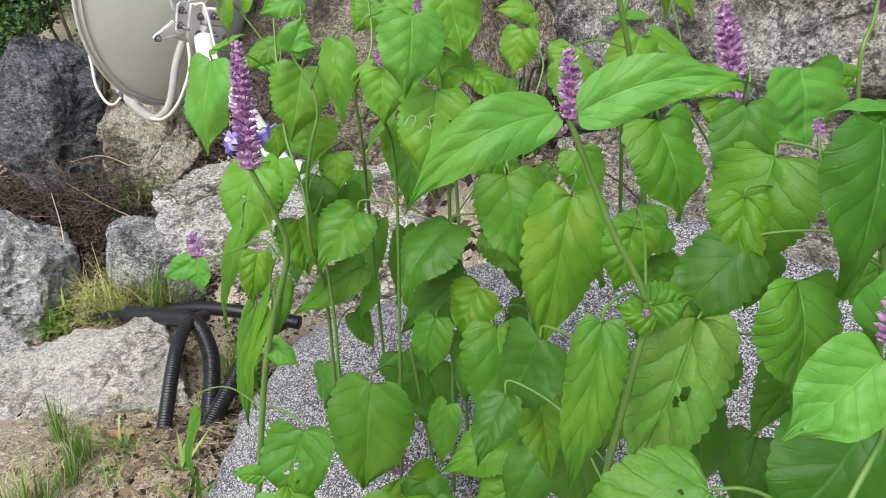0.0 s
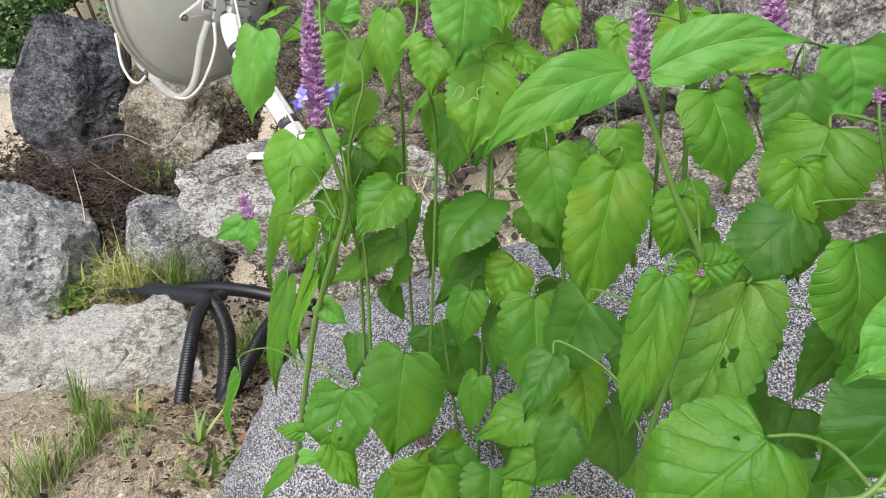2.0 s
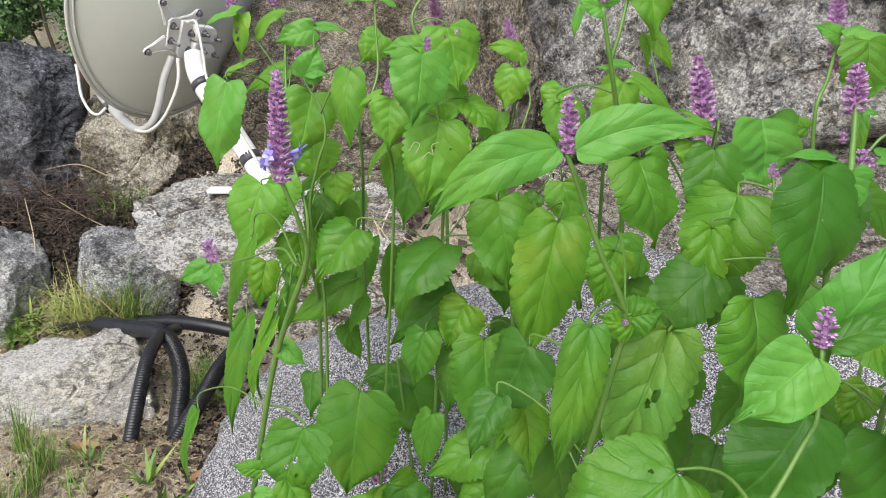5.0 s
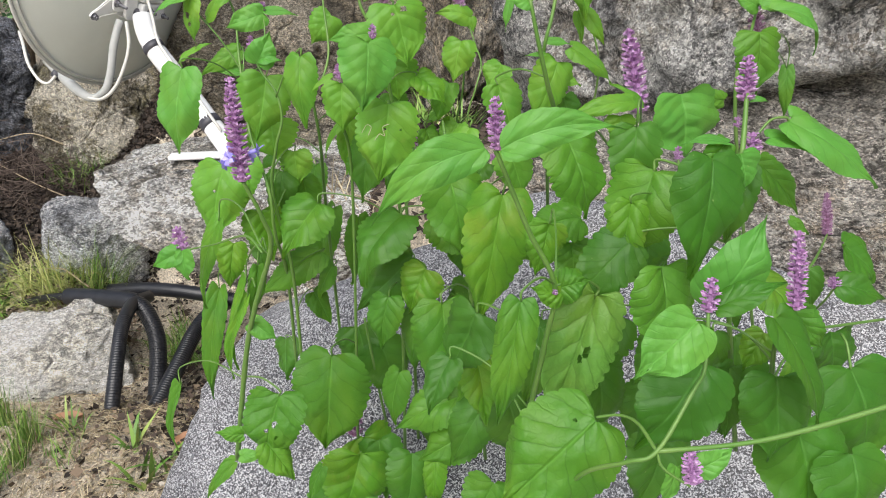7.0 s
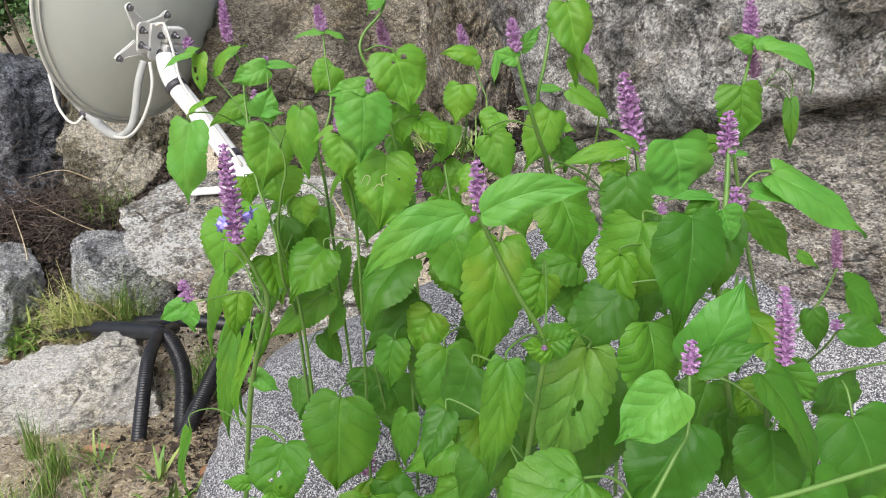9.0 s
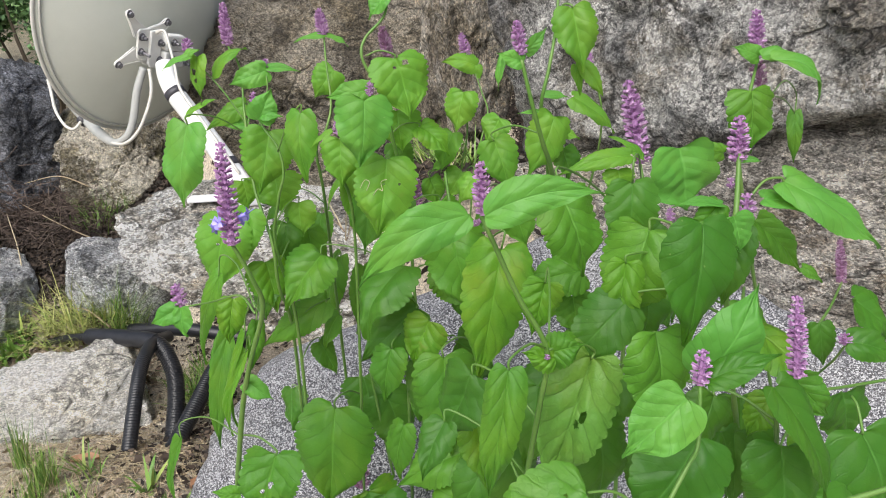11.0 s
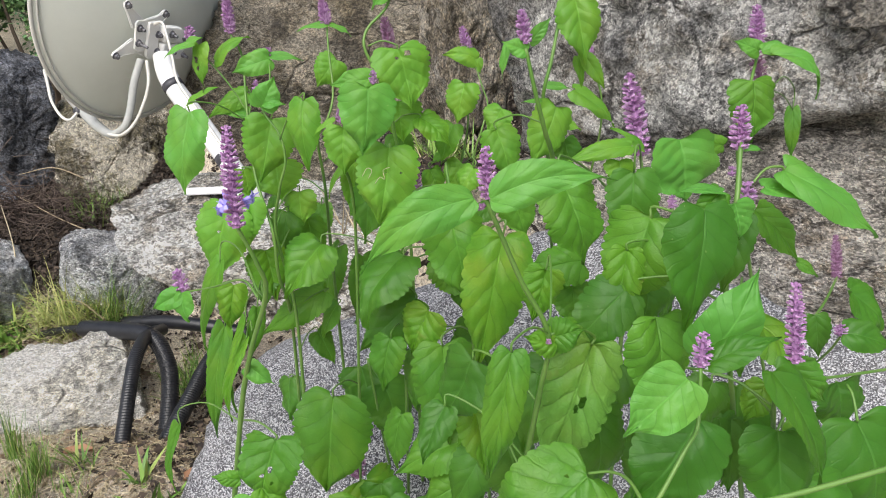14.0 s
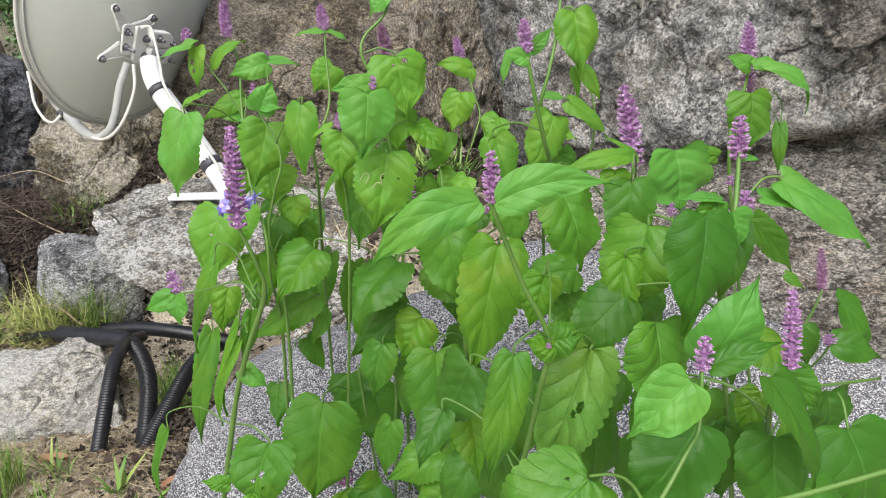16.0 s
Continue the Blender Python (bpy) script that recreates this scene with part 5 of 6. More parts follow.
# stalk with the swan necked stem
s = stalk((0.0400, 0.5370, 0.6031), "giant hyssop stalk with a curved neck and a holed leaf")
stem(s, [(0.0150, 0.5220, 1.0916), (0.0108, 0.5150, 1.0659), (-0.0047, 0.5100, 1.0484), (-0.0079, 0.5060, 1.0350), (-0.0007, 0.5060, 1.0185), (0.0065, 0.5060, 1.0030), (0.0137, 0.5170, 0.9730), (0.0281, 0.5380, 0.8737), (0.0400, 0.5370, 0.6031)], 0.0018, 0.0028)
leaf(s, (0.0179, 0.5070, 1.0329), (0.0292, 0.5060, 0.9843), 0.0480, LEAF_LIGHT, roll=-5, holes=((0.1, -0.25, 0.04), (0.14, 0.15, 0.025)), attach=(-0.0048, 0.5060, 1.0350), full=2.0, cord=0.18)
leaf(s, (0.0190, 0.5270, 0.9905), (0.0230, 0.5270, 0.9554), 0.0384, LEAF_LIGHT, roll=5)
leaf(s, (0.0119, 0.5160, 1.0793), (-0.0016, 0.5170, 1.0618), 0.0195, LEAF_YOUNG, roll=10)
spike(s, (0.0129, 0.5360, 1.0338), (0.0079, 0.5440, 1.0575), 0.0141, CALYX_RIPE)
leaf(s, (0.0377, 0.5460, 1.0172), (0.0346, 0.5460, 0.9863), 0.0078, LEAF_LIGHT, roll=20)
inner_leaves(s, 2, 0.043, 0.056, 0.7, 0.95, 8)

# stalk with the leaf mined by insects
s = stalk((0.0243, 0.5010, 0.6180), "giant hyssop stalk with broad ageing leaves before the granite")
stem(s, [(0.0109, 0.4120, 0.9730), (0.0182, 0.4240, 0.9459), (0.0193, 0.4510, 0.8961), (0.0214, 0.4710, 0.8246), (0.0243, 0.5010, 0.6180)], 0.0016, 0.0028)
eaten = leaf(s, (0.0107, 0.3900, 0.9740), (0.0033, 0.3900, 0.9219), 0.0403, LEAF_LIGHT, roll=-4, holes=((0.28, -0.45, 0.016), (0.3, 0.05, 0.018)), full=2.6, cord=0.15)
scar(eaten, [(-0.0071, 0.3850, 0.9563), (-0.0039, 0.3850, 0.9615), (-0.0008, 0.3830, 0.9605), (-0.0029, 0.3830, 0.9553)])
scar(eaten, [(0.0012, 0.3830, 0.9521), (0.0044, 0.3820, 0.9563), (0.0075, 0.3810, 0.9552), (0.0065, 0.3830, 0.9604), (0.0107, 0.3830, 0.9625)])
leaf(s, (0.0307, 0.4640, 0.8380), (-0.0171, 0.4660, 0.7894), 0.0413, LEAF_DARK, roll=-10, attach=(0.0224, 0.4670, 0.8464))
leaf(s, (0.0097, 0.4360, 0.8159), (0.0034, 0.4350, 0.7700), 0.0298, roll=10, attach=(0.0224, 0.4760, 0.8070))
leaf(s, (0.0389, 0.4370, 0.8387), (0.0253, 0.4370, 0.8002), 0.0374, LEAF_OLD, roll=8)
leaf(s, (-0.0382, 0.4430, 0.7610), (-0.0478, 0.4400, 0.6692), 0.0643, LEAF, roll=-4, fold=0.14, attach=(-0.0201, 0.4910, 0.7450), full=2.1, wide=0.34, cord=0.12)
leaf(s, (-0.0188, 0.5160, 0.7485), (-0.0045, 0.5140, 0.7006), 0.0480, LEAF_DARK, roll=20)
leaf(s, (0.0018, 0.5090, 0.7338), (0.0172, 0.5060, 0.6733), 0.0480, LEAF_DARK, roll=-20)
leaf(s, (0.0179, 0.4390, 0.7449), (0.0136, 0.4370, 0.6927), 0.0264, roll=25)
leaf(s, (0.0245, 0.4370, 0.9366), (0.0099, 0.4380, 0.9044), 0.0252, LEAF_DARK, roll=30)
leaf(s, (-0.0165, 0.4520, 0.6724), (0.0000, 0.4490, 0.6315), 0.0549, LEAF_OLD, roll=-10)
stem(s, [(-0.0117, 0.4970, 0.7669), (0.0006, 0.5020, 0.6838), (0.0068, 0.5100, 0.6423)], 0.002, 0.0026, "side_stem")
spike(s, (-0.0243, 0.5080, 0.6321), (-0.0273, 0.5180, 0.6614), 0.0220, CALYX_RIPE)
leaf(s, (-0.0167, 0.4250, 0.6748), (-0.0347, 0.4190, 0.6119), 0.0599, LEAF_OLD, roll=-8)
leaf(s, (-0.0010, 0.4440, 0.6731), (0.0041, 0.4380, 0.6123), 0.0406, LEAF_DARK, roll=10)
leaf(s, (0.0248, 0.3810, 0.7057), (0.0162, 0.3760, 0.6519), 0.0403, LEAF_DARK, roll=-10)
leaf(s, (0.0415, 0.3630, 0.7134), (0.0393, 0.3590, 0.6689), 0.0181, LEAF_OLD, roll=15)
leaf(s, (0.0688, 0.3670, 0.7365), (0.0278, 0.3670, 0.7105), 0.0358, LEAF, roll=8)
leaf(s, (-0.0453, 0.3850, 0.6959), (-0.0569, 0.3830, 0.6644), 0.0125, LEAF, roll=20)
leaf(s, (0.0742, 0.3070, 0.7384), (0.0593, 0.3050, 0.7033), 0.0342, LEAF, roll=5)
leaf(s, (-0.0420, 0.4140, 0.6380), (-0.0557, 0.4080, 0.5802), 0.0492, LEAF_DARK, roll=5)
leaf(s, (0.0059, 0.3860, 0.6587), (0.0088, 0.3790, 0.5984), 0.0559, LEAF, roll=-5)
leaf(s, (0.0477, 0.3420, 0.6893), (0.0381, 0.3370, 0.6351), 0.0508, LEAF_DARK, roll=5)
inner_leaves(s, 7, 0.053, 0.069, 0.3, 1.0, 1)

# broad leaved stalk in the middle
s = stalk((0.1011, 0.4760, 0.6210), "giant hyssop stalk with large toothed leaves")
stem(s, [(0.0548, 0.4750, 0.9480), (0.0588, 0.4420, 0.9115), (0.0670, 0.4290, 0.8697), (0.0753, 0.4320, 0.8113), (0.1011, 0.4760, 0.6210)], 0.0018, 0.003)
leaf(s, (0.0524, 0.4100, 0.9218), (0.0648, 0.4070, 0.8580), 0.0454, LEAF, roll=6, attach=(0.0588, 0.4420, 0.9094))
leaf(s, (0.0796, 0.3480, 0.9243), (0.0658, 0.3470, 0.8329), 0.0425, LEAF_OLD, roll=4, attach=(0.0691, 0.4220, 0.8822), quilt=0.03, full=1.7)
leaf(s, (0.0459, 0.3780, 0.8367), (0.0510, 0.3750, 0.7579), 0.0453, LEAF, roll=-5, attach=(0.0732, 0.4250, 0.8248), full=2.1)
leaf(s, (0.0689, 0.3620, 0.8069), (0.0562, 0.3610, 0.7648), 0.0221, roll=-25, attach=(0.0794, 0.4220, 0.7808))
leaf(s, (0.0647, 0.3780, 0.7600), (0.0112, 0.3800, 0.7310), 0.0369, LEAF, roll=10, attach=(0.0825, 0.4300, 0.7391))
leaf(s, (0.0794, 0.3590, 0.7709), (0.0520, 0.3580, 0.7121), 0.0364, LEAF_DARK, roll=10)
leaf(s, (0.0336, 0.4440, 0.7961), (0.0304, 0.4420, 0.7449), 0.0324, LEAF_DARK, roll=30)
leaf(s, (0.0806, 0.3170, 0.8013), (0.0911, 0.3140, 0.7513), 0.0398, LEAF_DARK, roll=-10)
leaf(s, (0.0764, 0.4180, 0.8831), (0.1066, 0.4160, 0.8558), 0.0252, LEAF_DARK, roll=-25)
inner_leaves(s, 6, 0.053, 0.069, 0.3, 1.0, 2)

# thin stalk against the brown boulders
s = stalk((0.0999, 0.7270, 0.7547), "thin giant hyssop stalk with a small spike before brown boulders")
stem(s, [(0.1043, 0.7040, 1.0164), (0.1124, 0.6950, 0.9918), (0.1185, 0.6890, 0.9713), (0.1113, 0.6810, 0.9446), (0.1041, 0.6900, 0.9046), (0.0999, 0.7270, 0.7547)], 0.0012, 0.0022)
spike(s, (0.0982, 0.7080, 1.0276), (0.0911, 0.7160, 1.0532), 0.0148)
leaf(s, (0.1074, 0.7050, 1.0184), (0.0694, 0.7080, 1.0236), 0.0222, LEAF_LIGHT, roll=-20, bend=0.2)
leaf(s, (0.1073, 0.7020, 1.0194), (0.1114, 0.7020, 1.0041), 0.0123, LEAF_LIGHT, roll=30)
leaf(s, (0.0737, 0.5180, 1.0059), (0.0674, 0.5180, 0.9718), 0.0283, LEAF_LIGHT, roll=12)
leaf(s, (0.0779, 0.5490, 0.9975), (0.0841, 0.5490, 0.9799), 0.0119, LEAF_YOUNG, roll=-20)
leaf(s, (0.0665, 0.5390, 0.9697), (0.0561, 0.5390, 0.9346), 0.0229, LEAF_LIGHT, roll=25)
leaf(s, (0.0758, 0.5500, 0.9335), (0.0623, 0.5500, 0.9098), 0.0256, LEAF_LIGHT, roll=-15)
stem(s, [(0.0748, 0.5330, 1.0037), (0.0799, 0.5430, 0.9696), (0.0758, 0.5680, 0.9129), (0.0872, 0.6380, 0.8027)], 0.0012, 0.002, "side_stem")
spike(s, (0.0353, 0.5170, 0.9109), (0.0333, 0.5260, 0.9378), 0.0107, CALYX_RIPE, open_at=((0.3, 40, 2.0), (0.5, 200, 2.0)))
leaf(s, (0.0829, 0.5200, 0.9348), (0.0705, 0.5200, 0.9099), 0.0250, LEAF_LIGHT, roll=20, attach=(0.0795, 0.5600, 0.9312))
leaf(s, (0.0470, 0.5400, 0.9300), (0.0542, 0.5400, 0.9031), 0.0240, LEAF, roll=-25, attach=(0.0776, 0.5700, 0.9239))
leaf(s, (0.1017, 0.4400, 0.9314), (0.1151, 0.4400, 0.8947), 0.0300, LEAF_LIGHT, roll=15, attach=(0.1004, 0.6000, 0.9008))
leaf(s, (0.0892, 0.4600, 0.9177), (0.0763, 0.4600, 0.8994), 0.0210, LEAF_DARK, roll=30, attach=(0.0960, 0.6000, 0.8951))
leaf(s, (0.0658, 0.5500, 0.9475), (0.0465, 0.5500, 0.9301), 0.0120, LEAF_LIGHT, roll=25)

# upright stalk before the grey wall
s = stalk((0.1877, 0.4710, 0.6212), "upright giant hyssop stalk before the grey boulder")
stem(s, [(0.0808, 0.3080, 1.0378), (0.0871, 0.3100, 1.0167), (0.0955, 0.3180, 0.9946), (0.1049, 0.3330, 0.9757), (0.1267, 0.3780, 0.9202), (0.1877, 0.4710, 0.6212)], 0.0017, 0.003)
spike(s, (0.0808, 0.3090, 1.0399), (0.0787, 0.3140, 1.0568), 0.0095)
leaf(s, (0.0819, 0.3090, 1.0368), (0.0682, 0.3090, 1.0410), 0.0098, LEAF_YOUNG, roll=-30)
leaf(s, (0.0724, 0.3150, 1.0389), (0.0703, 0.3150, 1.0220), 0.0065, LEAF_YOUNG, roll=40)
leaf(s, (0.0850, 0.3190, 1.0409), (0.0956, 0.3190, 1.0535), 0.0077, LEAF_YOUNG, roll=30)
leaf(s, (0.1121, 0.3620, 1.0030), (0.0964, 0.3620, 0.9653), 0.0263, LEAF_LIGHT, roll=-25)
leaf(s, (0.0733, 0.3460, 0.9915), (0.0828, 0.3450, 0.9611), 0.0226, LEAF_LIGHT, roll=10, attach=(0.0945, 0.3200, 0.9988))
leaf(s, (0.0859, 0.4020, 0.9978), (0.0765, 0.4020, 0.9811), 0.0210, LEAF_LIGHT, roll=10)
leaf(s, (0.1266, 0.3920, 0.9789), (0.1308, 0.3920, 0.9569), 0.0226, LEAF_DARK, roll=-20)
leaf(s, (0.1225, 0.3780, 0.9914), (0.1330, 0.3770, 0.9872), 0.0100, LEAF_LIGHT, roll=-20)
leaf(s, (0.0913, 0.3130, 1.0115), (0.0808, 0.3140, 1.0104), 0.0029, LEAF_YOUNG)
leaf(s, (0.1321, 0.3510, 0.9073), (0.0942, 0.3530, 0.8960), 0.0288, LEAF, roll=-10)
leaf(s, (0.1279, 0.3540, 0.8895), (0.1321, 0.3530, 0.8610), 0.0273, LEAF, roll=10)

s = stalk((0.1636, 0.5320, 0.8172), "tall giant hyssop stalk leaving the view above")
stem(s, [(0.1204, 0.3990, 1.0894), (0.1173, 0.3890, 1.0562), (0.1121, 0.3810, 1.0301), (0.1089, 0.3840, 1.0050), (0.1234, 0.4230, 0.9654), (0.1636, 0.5320, 0.8172)], 0.0015, 0.0026)
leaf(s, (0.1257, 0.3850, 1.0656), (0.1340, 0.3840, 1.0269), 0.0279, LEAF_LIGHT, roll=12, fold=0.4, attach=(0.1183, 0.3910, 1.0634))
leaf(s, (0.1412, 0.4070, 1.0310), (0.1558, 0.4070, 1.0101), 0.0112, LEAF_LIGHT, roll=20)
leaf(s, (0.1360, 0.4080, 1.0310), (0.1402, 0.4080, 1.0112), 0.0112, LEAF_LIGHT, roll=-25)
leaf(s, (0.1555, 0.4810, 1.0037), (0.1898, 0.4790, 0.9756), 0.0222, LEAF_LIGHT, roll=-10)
leaf(s, (0.1131, 0.3960, 1.0134), (0.1298, 0.3950, 1.0112), 0.0066, LEAF_YOUNG)
spike(s, (0.1772, 0.5130, 1.0273), (0.1772, 0.5160, 1.0366), 0.0074, whorls=3)
stem(s, [(0.1772, 0.5130, 1.0273), (0.1886, 0.5100, 0.9880), (0.1896, 0.5260, 0.9362), (0.1801, 0.5470, 0.8680)], 0.0012, 0.002, "side_stem")

# stalk with the large spike before the wall
s = stalk((0.1883, 0.4040, 0.6768), "giant hyssop stalk with a large spike before the grey boulder")
stem(s, [(0.1821, 0.3990, 0.9672), (0.1791, 0.3840, 0.9536), (0.1698, 0.3650, 0.9241), (0.1698, 0.3690, 0.8664), (0.1883, 0.4040, 0.6768)], 0.0017, 0.003)
spike(s, (0.1820, 0.4010, 0.9735), (0.1756, 0.4180, 1.0204), 0.0192)
spike(s, (0.1821, 0.3990, 0.9662), (0.1820, 0.4010, 0.9745), 0.0177, whorls=2)
leaf(s, (0.1523, 0.3380, 0.9829), (0.1101, 0.3400, 0.9715), 0.0126, LEAF_LIGHT, roll=-15, bend=0.12)
leaf(s, (0.1746, 0.3240, 0.9891), (0.1821, 0.3230, 0.9532), 0.0500, LEAF_YOUNG, roll=0, fold=0.15, wide=0.4, full=2.6, cord=0.2)
leaf(s, (0.1729, 0.3730, 0.9756), (0.1509, 0.3740, 0.9892), 0.0093, LEAF_LIGHT, roll=20)
leaf(s, (0.2041, 0.3300, 0.9848), (0.1787, 0.3310, 0.9880), 0.0110, roll=-35)
leaf(s, (0.1381, 0.2930, 0.9764), (0.1391, 0.2930, 0.9319), 0.0275, LEAF_DARK, roll=10, fold=0.4, attach=(0.1750, 0.3760, 0.9588))
leaf(s, (0.1459, 0.3380, 0.9745), (0.1459, 0.3380, 0.9576), 0.0200, LEAF_LIGHT, roll=-10)
leaf(s, (0.1010, 0.2890, 0.9712), (0.1137, 0.2870, 0.9276), 0.0366, LEAF, roll=-6, attach=(0.1698, 0.3650, 0.9241), full=2.2, cord=0.18)
leaf(s, (0.1217, 0.2490, 0.9483), (0.1185, 0.2480, 0.9012), 0.0185, LEAF_OLD, roll=18, fold=0.5, attach=(0.1472, 0.2580, 0.9430))
leaf(s, (0.1498, 0.2870, 0.9147), (0.1467, 0.2860, 0.8860), 0.0278, LEAF_DARK, roll=-10)
leaf(s, (0.1206, 0.2050, 0.9333), (0.1240, 0.2030, 0.8908), 0.0308, LEAF, roll=-8, teeth=0.05, full=2.2)
leaf(s, (0.1907, 0.3750, 0.9304), (0.1802, 0.3760, 0.9200), 0.0151, LEAF_DARK, roll=-10)
inner_leaves(s, 6, 0.043, 0.062, 0.72, 1.0, 4)

# near stalk with two long leaves under its spike
s = stalk((0.0736, 0.2400, 0.8163), "near giant hyssop stalk with two long bright leaves")
stem(s, [(0.0492, 0.2180, 0.9814), (0.0535, 0.2170, 0.9717), (0.0653, 0.2180, 0.9458), (0.0792, 0.2210, 0.9189), (0.0781, 0.2250, 0.8888), (0.0736, 0.2400, 0.8163)], 0.0016, 0.0024)
spike(s, (0.0503, 0.2170, 0.9814), (0.0492, 0.2240, 1.0018), 0.0100)
spike(s, (0.0481, 0.2180, 0.9771), (0.0470, 0.2190, 0.9792), 0.0055, whorls=2)
leaf(s, (0.0425, 0.2050, 0.9850), (-0.0015, 0.2070, 0.9534), 0.0185, LEAF_YOUNG, fold=0.2, bend=0.16, teeth=0.03, wide=0.3, full=1.35, sway=0.11, cord=0.04, roll=-22)
leaf(s, (0.0487, 0.2030, 0.9850), (0.0965, 0.2000, 0.9925), 0.0175, LEAF_YOUNG, fold=0.2, bend=0.10, teeth=0.03, wide=0.27, full=1.25, sway=-0.1, cord=0.04, roll=16)
leaf(s, (0.1045, 0.2370, 0.9058), (0.0853, 0.2360, 0.8376), 0.0345, LEAF_QUILTED, holes=((0.36, -0.25, 0.045), (0.42, -0.15, 0.03)), attach=(0.0792, 0.2210, 0.9189), quilt=0.026, cord=0.2, full=2.2, roll=8, wide=0.3, droop=-0.08)
leaf(s, (0.0579, 0.1950, 0.9246), (0.0502, 0.1930, 0.8658), 0.0170, LEAF, roll=10, fold=0.35, attach=(0.0792, 0.2210, 0.9199), full=2.1, teeth=0.04, droop=0.08, cord=0.12)
leaf(s, (0.0835, 0.2220, 0.9146), (0.0684, 0.2230, 0.9179), 0.0139, LEAF_OLD, roll=-20)
leaf(s, (0.0813, 0.2230, 0.9168), (0.0964, 0.2220, 0.9210), 0.0164, LEAF, roll=20)
leaf(s, (0.0867, 0.2270, 0.9233), (0.0856, 0.2270, 0.9093), 0.0152, roll=-10)
spike(s, (0.0792, 0.2190, 0.9156), (0.0792, 0.2200, 0.9178), 0.0034, whorls=2)
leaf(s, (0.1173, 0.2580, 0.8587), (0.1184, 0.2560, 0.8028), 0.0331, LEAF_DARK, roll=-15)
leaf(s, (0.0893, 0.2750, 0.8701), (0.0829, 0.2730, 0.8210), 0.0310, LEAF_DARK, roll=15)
inner_leaves(s, 4, 0.043, 0.075, 0.55, 1.0, 3)

# near stalk with stacked buds
s = stalk((0.2146, 0.2690, 0.7845), "near giant hyssop stalk with stacked flower whorls")
stem(s, [(0.1567, 0.2260, 1.0026), (0.1548, 0.2200, 0.9885), (0.1528, 0.2150, 0.9755), (0.1589, 0.2250, 0.9412), (0.1769, 0.2380, 0.8822), (0.2146, 0.2690, 0.7845)], 0.0017, 0.0026)
spike(s, (0.1567, 0.2260, 0.9994), (0.1576, 0.2310, 1.0176), 0.0108)
spike(s, (0.1581, 0.2170, 0.9766), (0.1591, 0.2200, 0.9875), 0.0098, whorls=4)
spike(s, (0.1546, 0.2250, 0.9886), (0.1545, 0.2260, 0.9929), 0.0047, whorls=2)
spike(s, (0.1308, 0.2260, 0.9747), (0.1308, 0.2280, 0.9801), 0.0052, whorls=3)
stem(s, [(0.1308, 0.2260, 0.9747), (0.1330, 0.2250, 0.9650), (0.1438, 0.2260, 0.9413), (0.1610, 0.2270, 0.9294)], 0.0008, 0.0012, "side_stem")
leaf(s, (0.1689, 0.2460, 1.0262), (0.1722, 0.2450, 0.9994), 0.0232, LEAF, roll=6)
leaf(s, (0.1752, 0.2220, 0.9917), (0.2209, 0.2190, 0.9624), 0.0204, LEAF_YOUNG, roll=-10, attach=(0.1602, 0.2190, 0.9864), full=2.0, wide=0.3, sway=0.05)
leaf(s, (0.1677, 0.2220, 0.9842), (0.1980, 0.2200, 0.9744), 0.0119, LEAF_YOUNG, roll=-20)
leaf(s, (0.1818, 0.2490, 0.9673), (0.2066, 0.2470, 0.9415), 0.0159, LEAF, roll=10)
leaf(s, (0.1487, 0.2090, 0.9809), (0.1530, 0.2090, 0.9657), 0.0168, LEAF_YOUNG, roll=-5)
leaf(s, (0.1483, 0.2190, 0.9832), (0.1278, 0.2200, 0.9822), 0.0060, LEAF_YOUNG, roll=20)
leaf(s, (0.1483, 0.2200, 0.9832), (0.1375, 0.2210, 0.9692), 0.0118, LEAF, roll=-15)
leaf(s, (0.1296, 0.1970, 0.9818), (0.1285, 0.1960, 0.9308), 0.0303, LEAF_SMOOTH, roll=2, fold=0.3, full=1.5, teeth=0.05)
leaf(s, (0.1580, 0.2210, 0.9724), (0.1548, 0.2200, 0.9368), 0.0169, LEAF_DARK, roll=25)
leaf(s, (0.1578, 0.2260, 1.0004), (0.1664, 0.2250, 0.9993), 0.0037, LEAF_YOUNG)
leaf(s, (0.1913, 0.2560, 0.8699), (0.1936, 0.2540, 0.8075), 0.0392, LEAF_DARK, roll=10)
inner_leaves(s, 6, 0.041, 0.075, 0.45, 1.0, 5)

# stalk with an arching leaf against the wall
s = stalk((0.3661, 0.4910, 0.7239), "giant hyssop stalk with an arching leaf before the grey boulder")
stem(s, [(0.2635, 0.4140, 1.0328), (0.2513, 0.3970, 1.0099), (0.2440, 0.3900, 0.9858), (0.2700, 0.4100, 0.9167), (0.3661, 0.4910, 0.7239)], 0.0017, 0.0026)
spike(s, (0.2665, 0.4210, 1.0390), (0.2664, 0.4300, 1.0660), 0.0140)
spike(s, (0.2677, 0.4130, 1.0150), (0.2655, 0.4200, 1.0348), 0.0140, CALYX_RIPE, whorls=4)
leaf(s, (0.2595, 0.4060, 1.0359), (0.2406, 0.4070, 1.0422), 0.0128, LEAF_YOUNG, roll=-20)
leaf(s, (0.2585, 0.4000, 1.0360), (0.2795, 0.3980, 1.0370), 0.0126, LEAF_YOUNG, roll=0)
leaf(s, (0.2587, 0.3890, 1.0339), (0.2945, 0.3870, 1.0066), 0.0191, LEAF_YOUNG, roll=-10, bend=0.26, fold=0.35)
leaf(s, (0.3580, 0.5130, 0.9865), (0.3633, 0.5120, 0.9418), 0.0127, roll=30, attach=(0.2832, 0.4260, 1.0087))
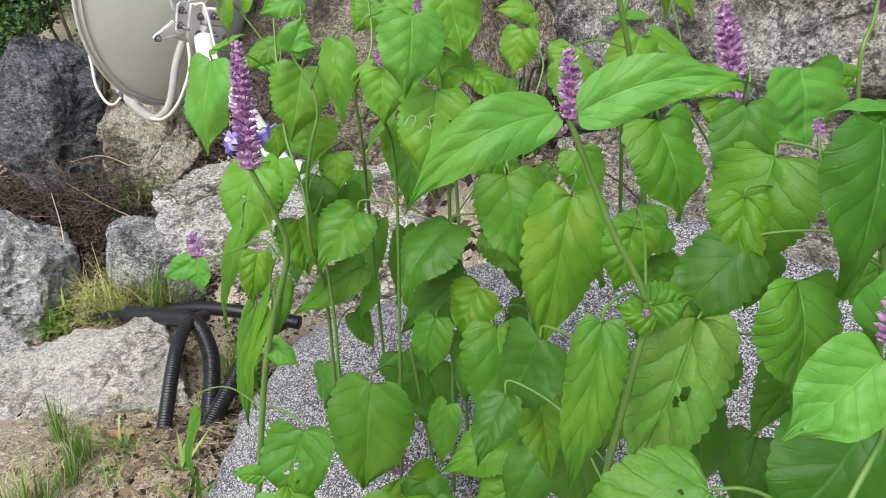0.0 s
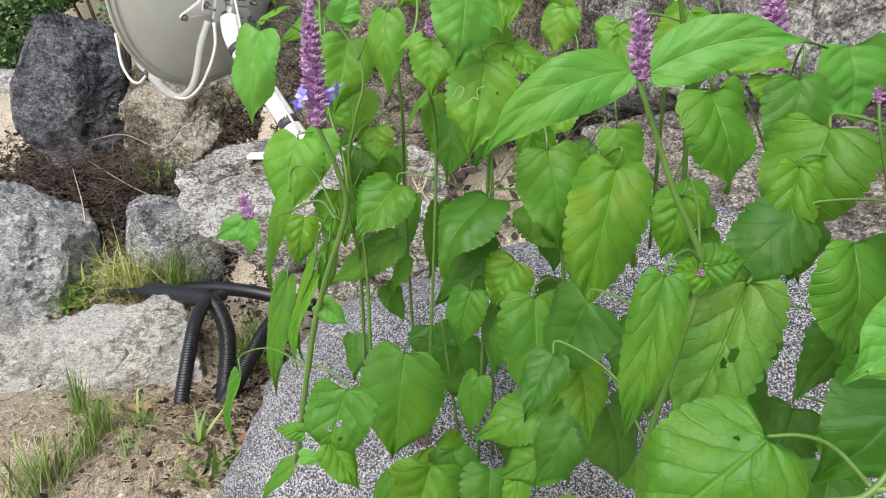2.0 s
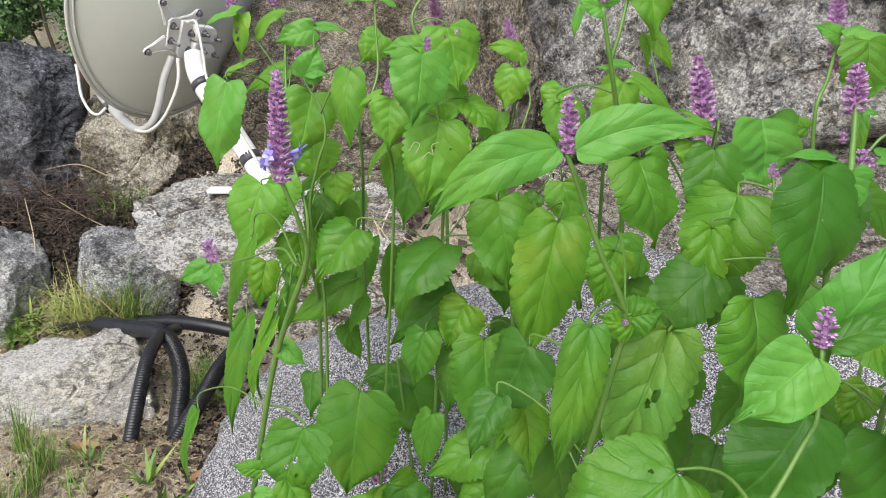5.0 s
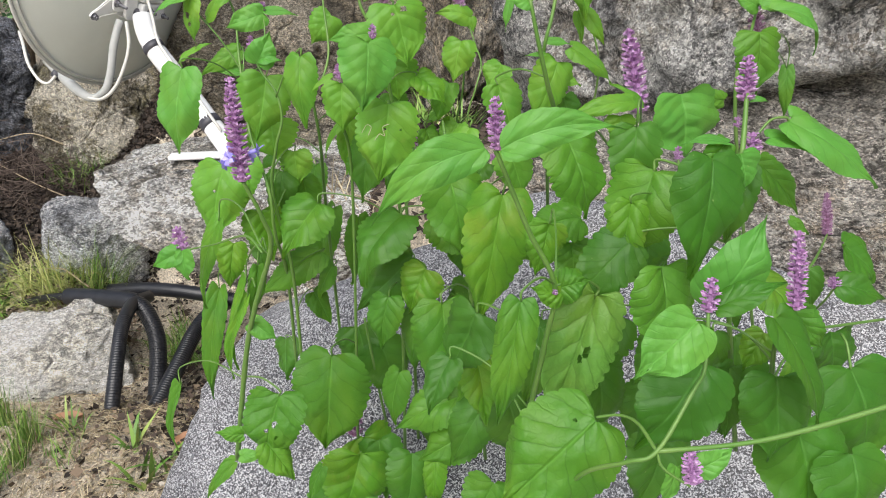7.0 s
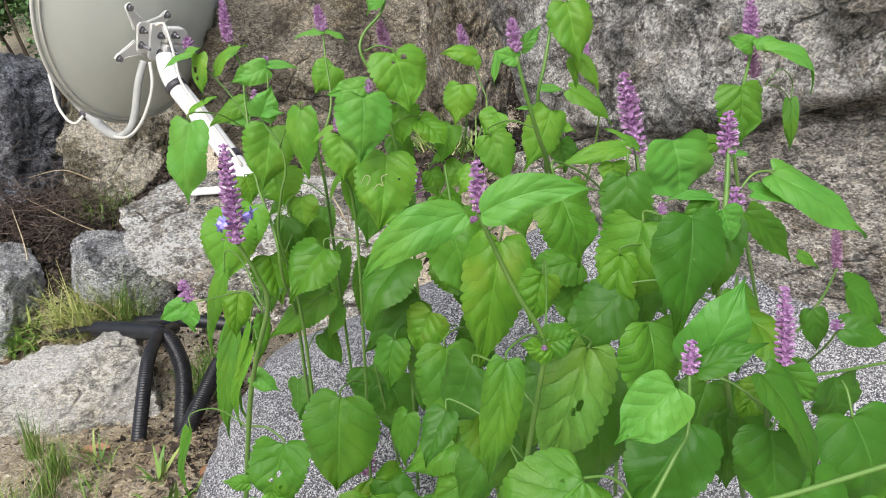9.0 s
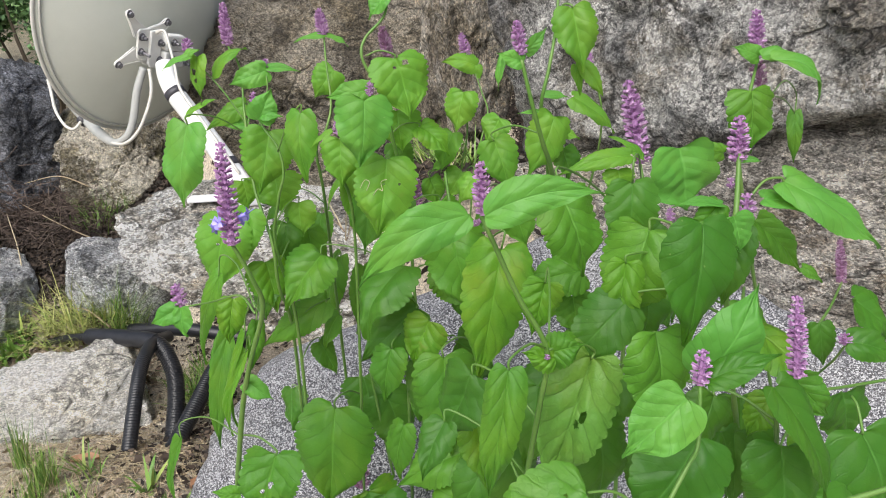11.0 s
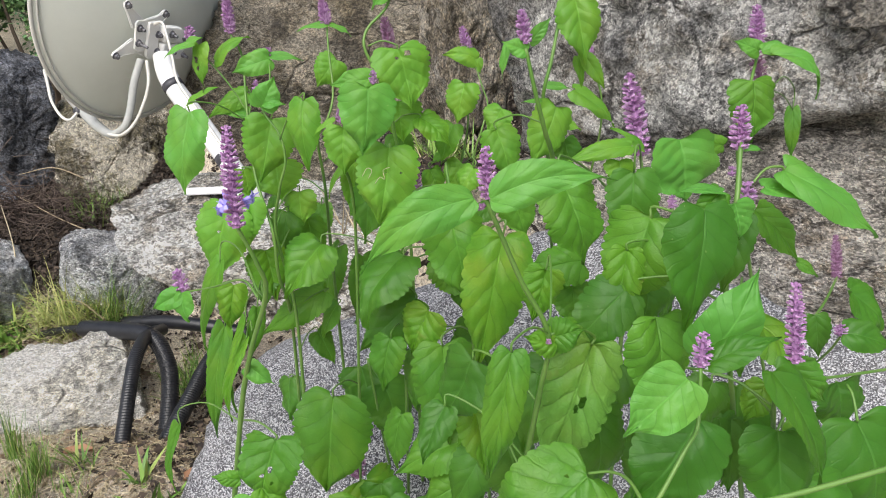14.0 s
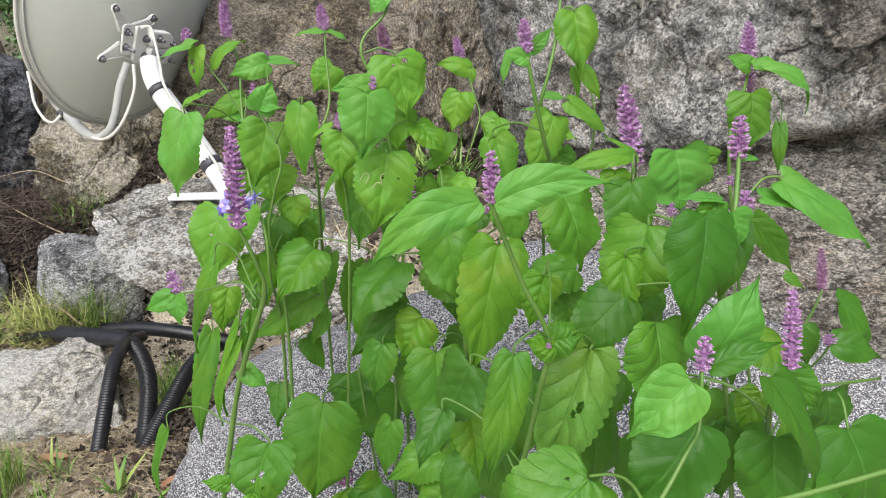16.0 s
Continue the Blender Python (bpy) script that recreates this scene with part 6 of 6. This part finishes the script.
stem(s, [(0.2843, 0.4260, 1.0087), (0.3242, 0.4740, 1.0001), (0.3631, 0.5190, 0.9833)], 0.0007, 0.0008, "side_stem")

# nearest stalk with the notched heart leaf
s = stalk((0.1307, 0.1980, 0.8415), "close giant hyssop stalk with a bright heart-shaped leaf")
stem(s, [(0.1179, 0.1600, 0.9348), (0.1161, 0.1530, 0.9167), (0.1097, 0.1470, 0.9107), (0.0956, 0.1390, 0.8923), (0.0865, 0.1420, 0.8859), (0.0760, 0.1580, 0.8674), (0.0699, 0.1840, 0.8223)], 0.0012, 0.0016)
stem(s, [(0.0956, 0.1390, 0.8923), (0.1248, 0.1380, 0.8942), (0.1484, 0.1380, 0.8985), (0.1865, 0.1390, 0.9084)], 0.0015, 0.0017, "side_stem")
stem(s, [(0.0845, 0.1690, 0.8859), (0.0913, 0.1640, 0.8899), (0.0949, 0.1550, 0.8925), (0.0956, 0.1390, 0.8923)], 0.0009, 0.0012, "side_stem")
leaf(s, (0.0845, 0.1690, 0.8848), (0.0472, 0.1670, 0.8453), 0.0427, LEAF, roll=6, teeth=0.03, fold=0.12, wide=0.36, holes=((0.12, 0.3, 0.015),))
spike(s, (0.1082, 0.1340, 0.8816), (0.1069, 0.1380, 0.8921), 0.0087, whorls=5)
leaf(s, (0.1103, 0.1370, 0.8852), (0.1226, 0.1370, 0.8941), 0.0098, LEAF_YOUNG, roll=10, teeth=0.02)
leaf(s, (0.1034, 0.1390, 0.8855), (0.0990, 0.1380, 0.8697), 0.0100, LEAF_YOUNG, roll=-20)
stem(s, [(0.1071, 0.1340, 0.8805), (0.0979, 0.1370, 0.8865), (0.0956, 0.1390, 0.8923)], 0.0007, 0.0009, "side_stem")
spike(s, (0.1179, 0.1600, 0.9348), (0.1189, 0.1630, 0.9470), 0.0085, whorls=5)
leaf(s, (0.1068, 0.1470, 0.9380), (0.0874, 0.1470, 0.9165), 0.0215, LEAF_YOUNG, roll=-6, holes=((0.8, -0.15, 0.02),), fold=0.12, teeth=0.01, full=1.9, droop=-0.04, sway=0.0, cord=0.13, wide=0.26)
leaf(s, (0.1251, 0.1710, 0.9309), (0.1405, 0.1710, 0.9670), 0.0237, LEAF_YOUNG, roll=6, fold=0.15, cord=0.05, teeth=0.02)
leaf(s, (0.1212, 0.1610, 0.9359), (0.1456, 0.1600, 0.9457), 0.0113, LEAF_SMOOTH, roll=-10)
leaf(s, (0.1262, 0.1720, 0.9056), (0.1031, 0.1720, 0.8672), 0.0347, LEAF_SMOOTH, roll=-6)
leaf(s, (0.1284, 0.2010, 0.8951), (0.1426, 0.1990, 0.8785), 0.0193, LEAF_DARK, roll=15)

# near stalk with the fading spike
s = stalk((0.2168, 0.2420, 0.7980), "near giant hyssop stalk with a slender pinkish spike")
stem(s, [(0.1674, 0.1830, 0.9224), (0.1662, 0.1850, 0.9137), (0.1743, 0.1980, 0.8892), (0.2168, 0.2420, 0.7980)], 0.0014, 0.002)
spike(s, (0.1685, 0.1830, 0.9224), (0.1690, 0.1920, 0.9533), 0.0096)
leaf(s, (0.1587, 0.1810, 0.9201), (0.1866, 0.1770, 0.8670), 0.0188, LEAF_SMOOTH, roll=-15)
leaf(s, (0.1756, 0.1940, 0.9162), (0.1921, 0.1920, 0.8986), 0.0163, LEAF, roll=30, fold=0.5)
leaf(s, (0.1735, 0.1920, 0.8856), (0.1770, 0.1900, 0.8405), 0.0358, LEAF_SMOOTH, roll=6, fold=0.1)
leaf(s, (0.2340, 0.2220, 0.8682), (0.2485, 0.2190, 0.8060), 0.0470, LEAF_SMOOTH, roll=0, fold=0.1, attach=(0.2343, 0.2340, 0.8817))
leaf(s, (0.2146, 0.1870, 0.8455), (0.2173, 0.1820, 0.7943), 0.0365, LEAF_SMOOTH, roll=5, fold=0.1)
leaf(s, (0.1930, 0.1970, 0.8551), (0.2046, 0.1900, 0.7986), 0.0437, LEAF_SMOOTH, roll=4, fold=0.1)
leaf(s, (0.1750, 0.2300, 0.8668), (0.1774, 0.2260, 0.8266), 0.0188, LEAF_DARK, roll=15)
leaf(s, (0.1378, 0.2130, 0.8413), (0.1270, 0.2100, 0.7999), 0.0333, LEAF_DARK, roll=-8)
leaf(s, (0.2483, 0.2570, 0.8696), (0.2538, 0.2560, 0.8405), 0.0392, LEAF_DARK, roll=-10)
leaf(s, (0.1686, 0.2290, 0.8679), (0.1741, 0.2270, 0.8299), 0.0248, LEAF_DARK, roll=-10)
leaf(s, (0.1810, 0.2170, 0.8933), (0.1734, 0.2170, 0.8727), 0.0155, LEAF_OLD, roll=20)
stem(s, [(0.2011, 0.2280, 0.8893), (0.2316, 0.2440, 0.8800), (0.2885, 0.2690, 0.8698)], 0.0013, 0.0015, "side_stem")
inner_leaves(s, 4, 0.038, 0.062, 0.5, 1.0, 7)

# stalk leaning out to the side
s = stalk((0.3215, 0.3820, 0.6981), "leaning giant hyssop stalk with a thin fading spike")
stem(s, [(0.3662, 0.4290, 0.8631), (0.3295, 0.3880, 0.8595), (0.2895, 0.3480, 0.8559), (0.2760, 0.3420, 0.8336), (0.3215, 0.3820, 0.6981)], 0.0014, 0.0024)
spike(s, (0.3662, 0.4290, 0.8620), (0.3720, 0.4480, 0.8925), 0.0107, CALYX_RIPE)
spike(s, (0.2622, 0.2800, 0.8852), (0.2621, 0.2820, 0.8917), 0.0088, whorls=3)
stem(s, [(0.2622, 0.2800, 0.8852), (0.2650, 0.2910, 0.8695), (0.2734, 0.3220, 0.8363)], 0.0011, 0.0014, "side_stem")
leaf(s, (0.2753, 0.2970, 0.9058), (0.2990, 0.2950, 0.8801), 0.0274, LEAF_SMOOTH, roll=-10)
leaf(s, (0.2633, 0.2800, 0.8873), (0.2934, 0.2770, 0.8785), 0.0188, LEAF_SMOOTH, roll=10)
leaf(s, (0.2684, 0.3120, 0.8838), (0.2749, 0.3110, 0.8551), 0.0158, LEAF_DARK, roll=25)
leaf(s, (0.3336, 0.4330, 0.8748), (0.3515, 0.4310, 0.8621), 0.0107, LEAF, roll=10)
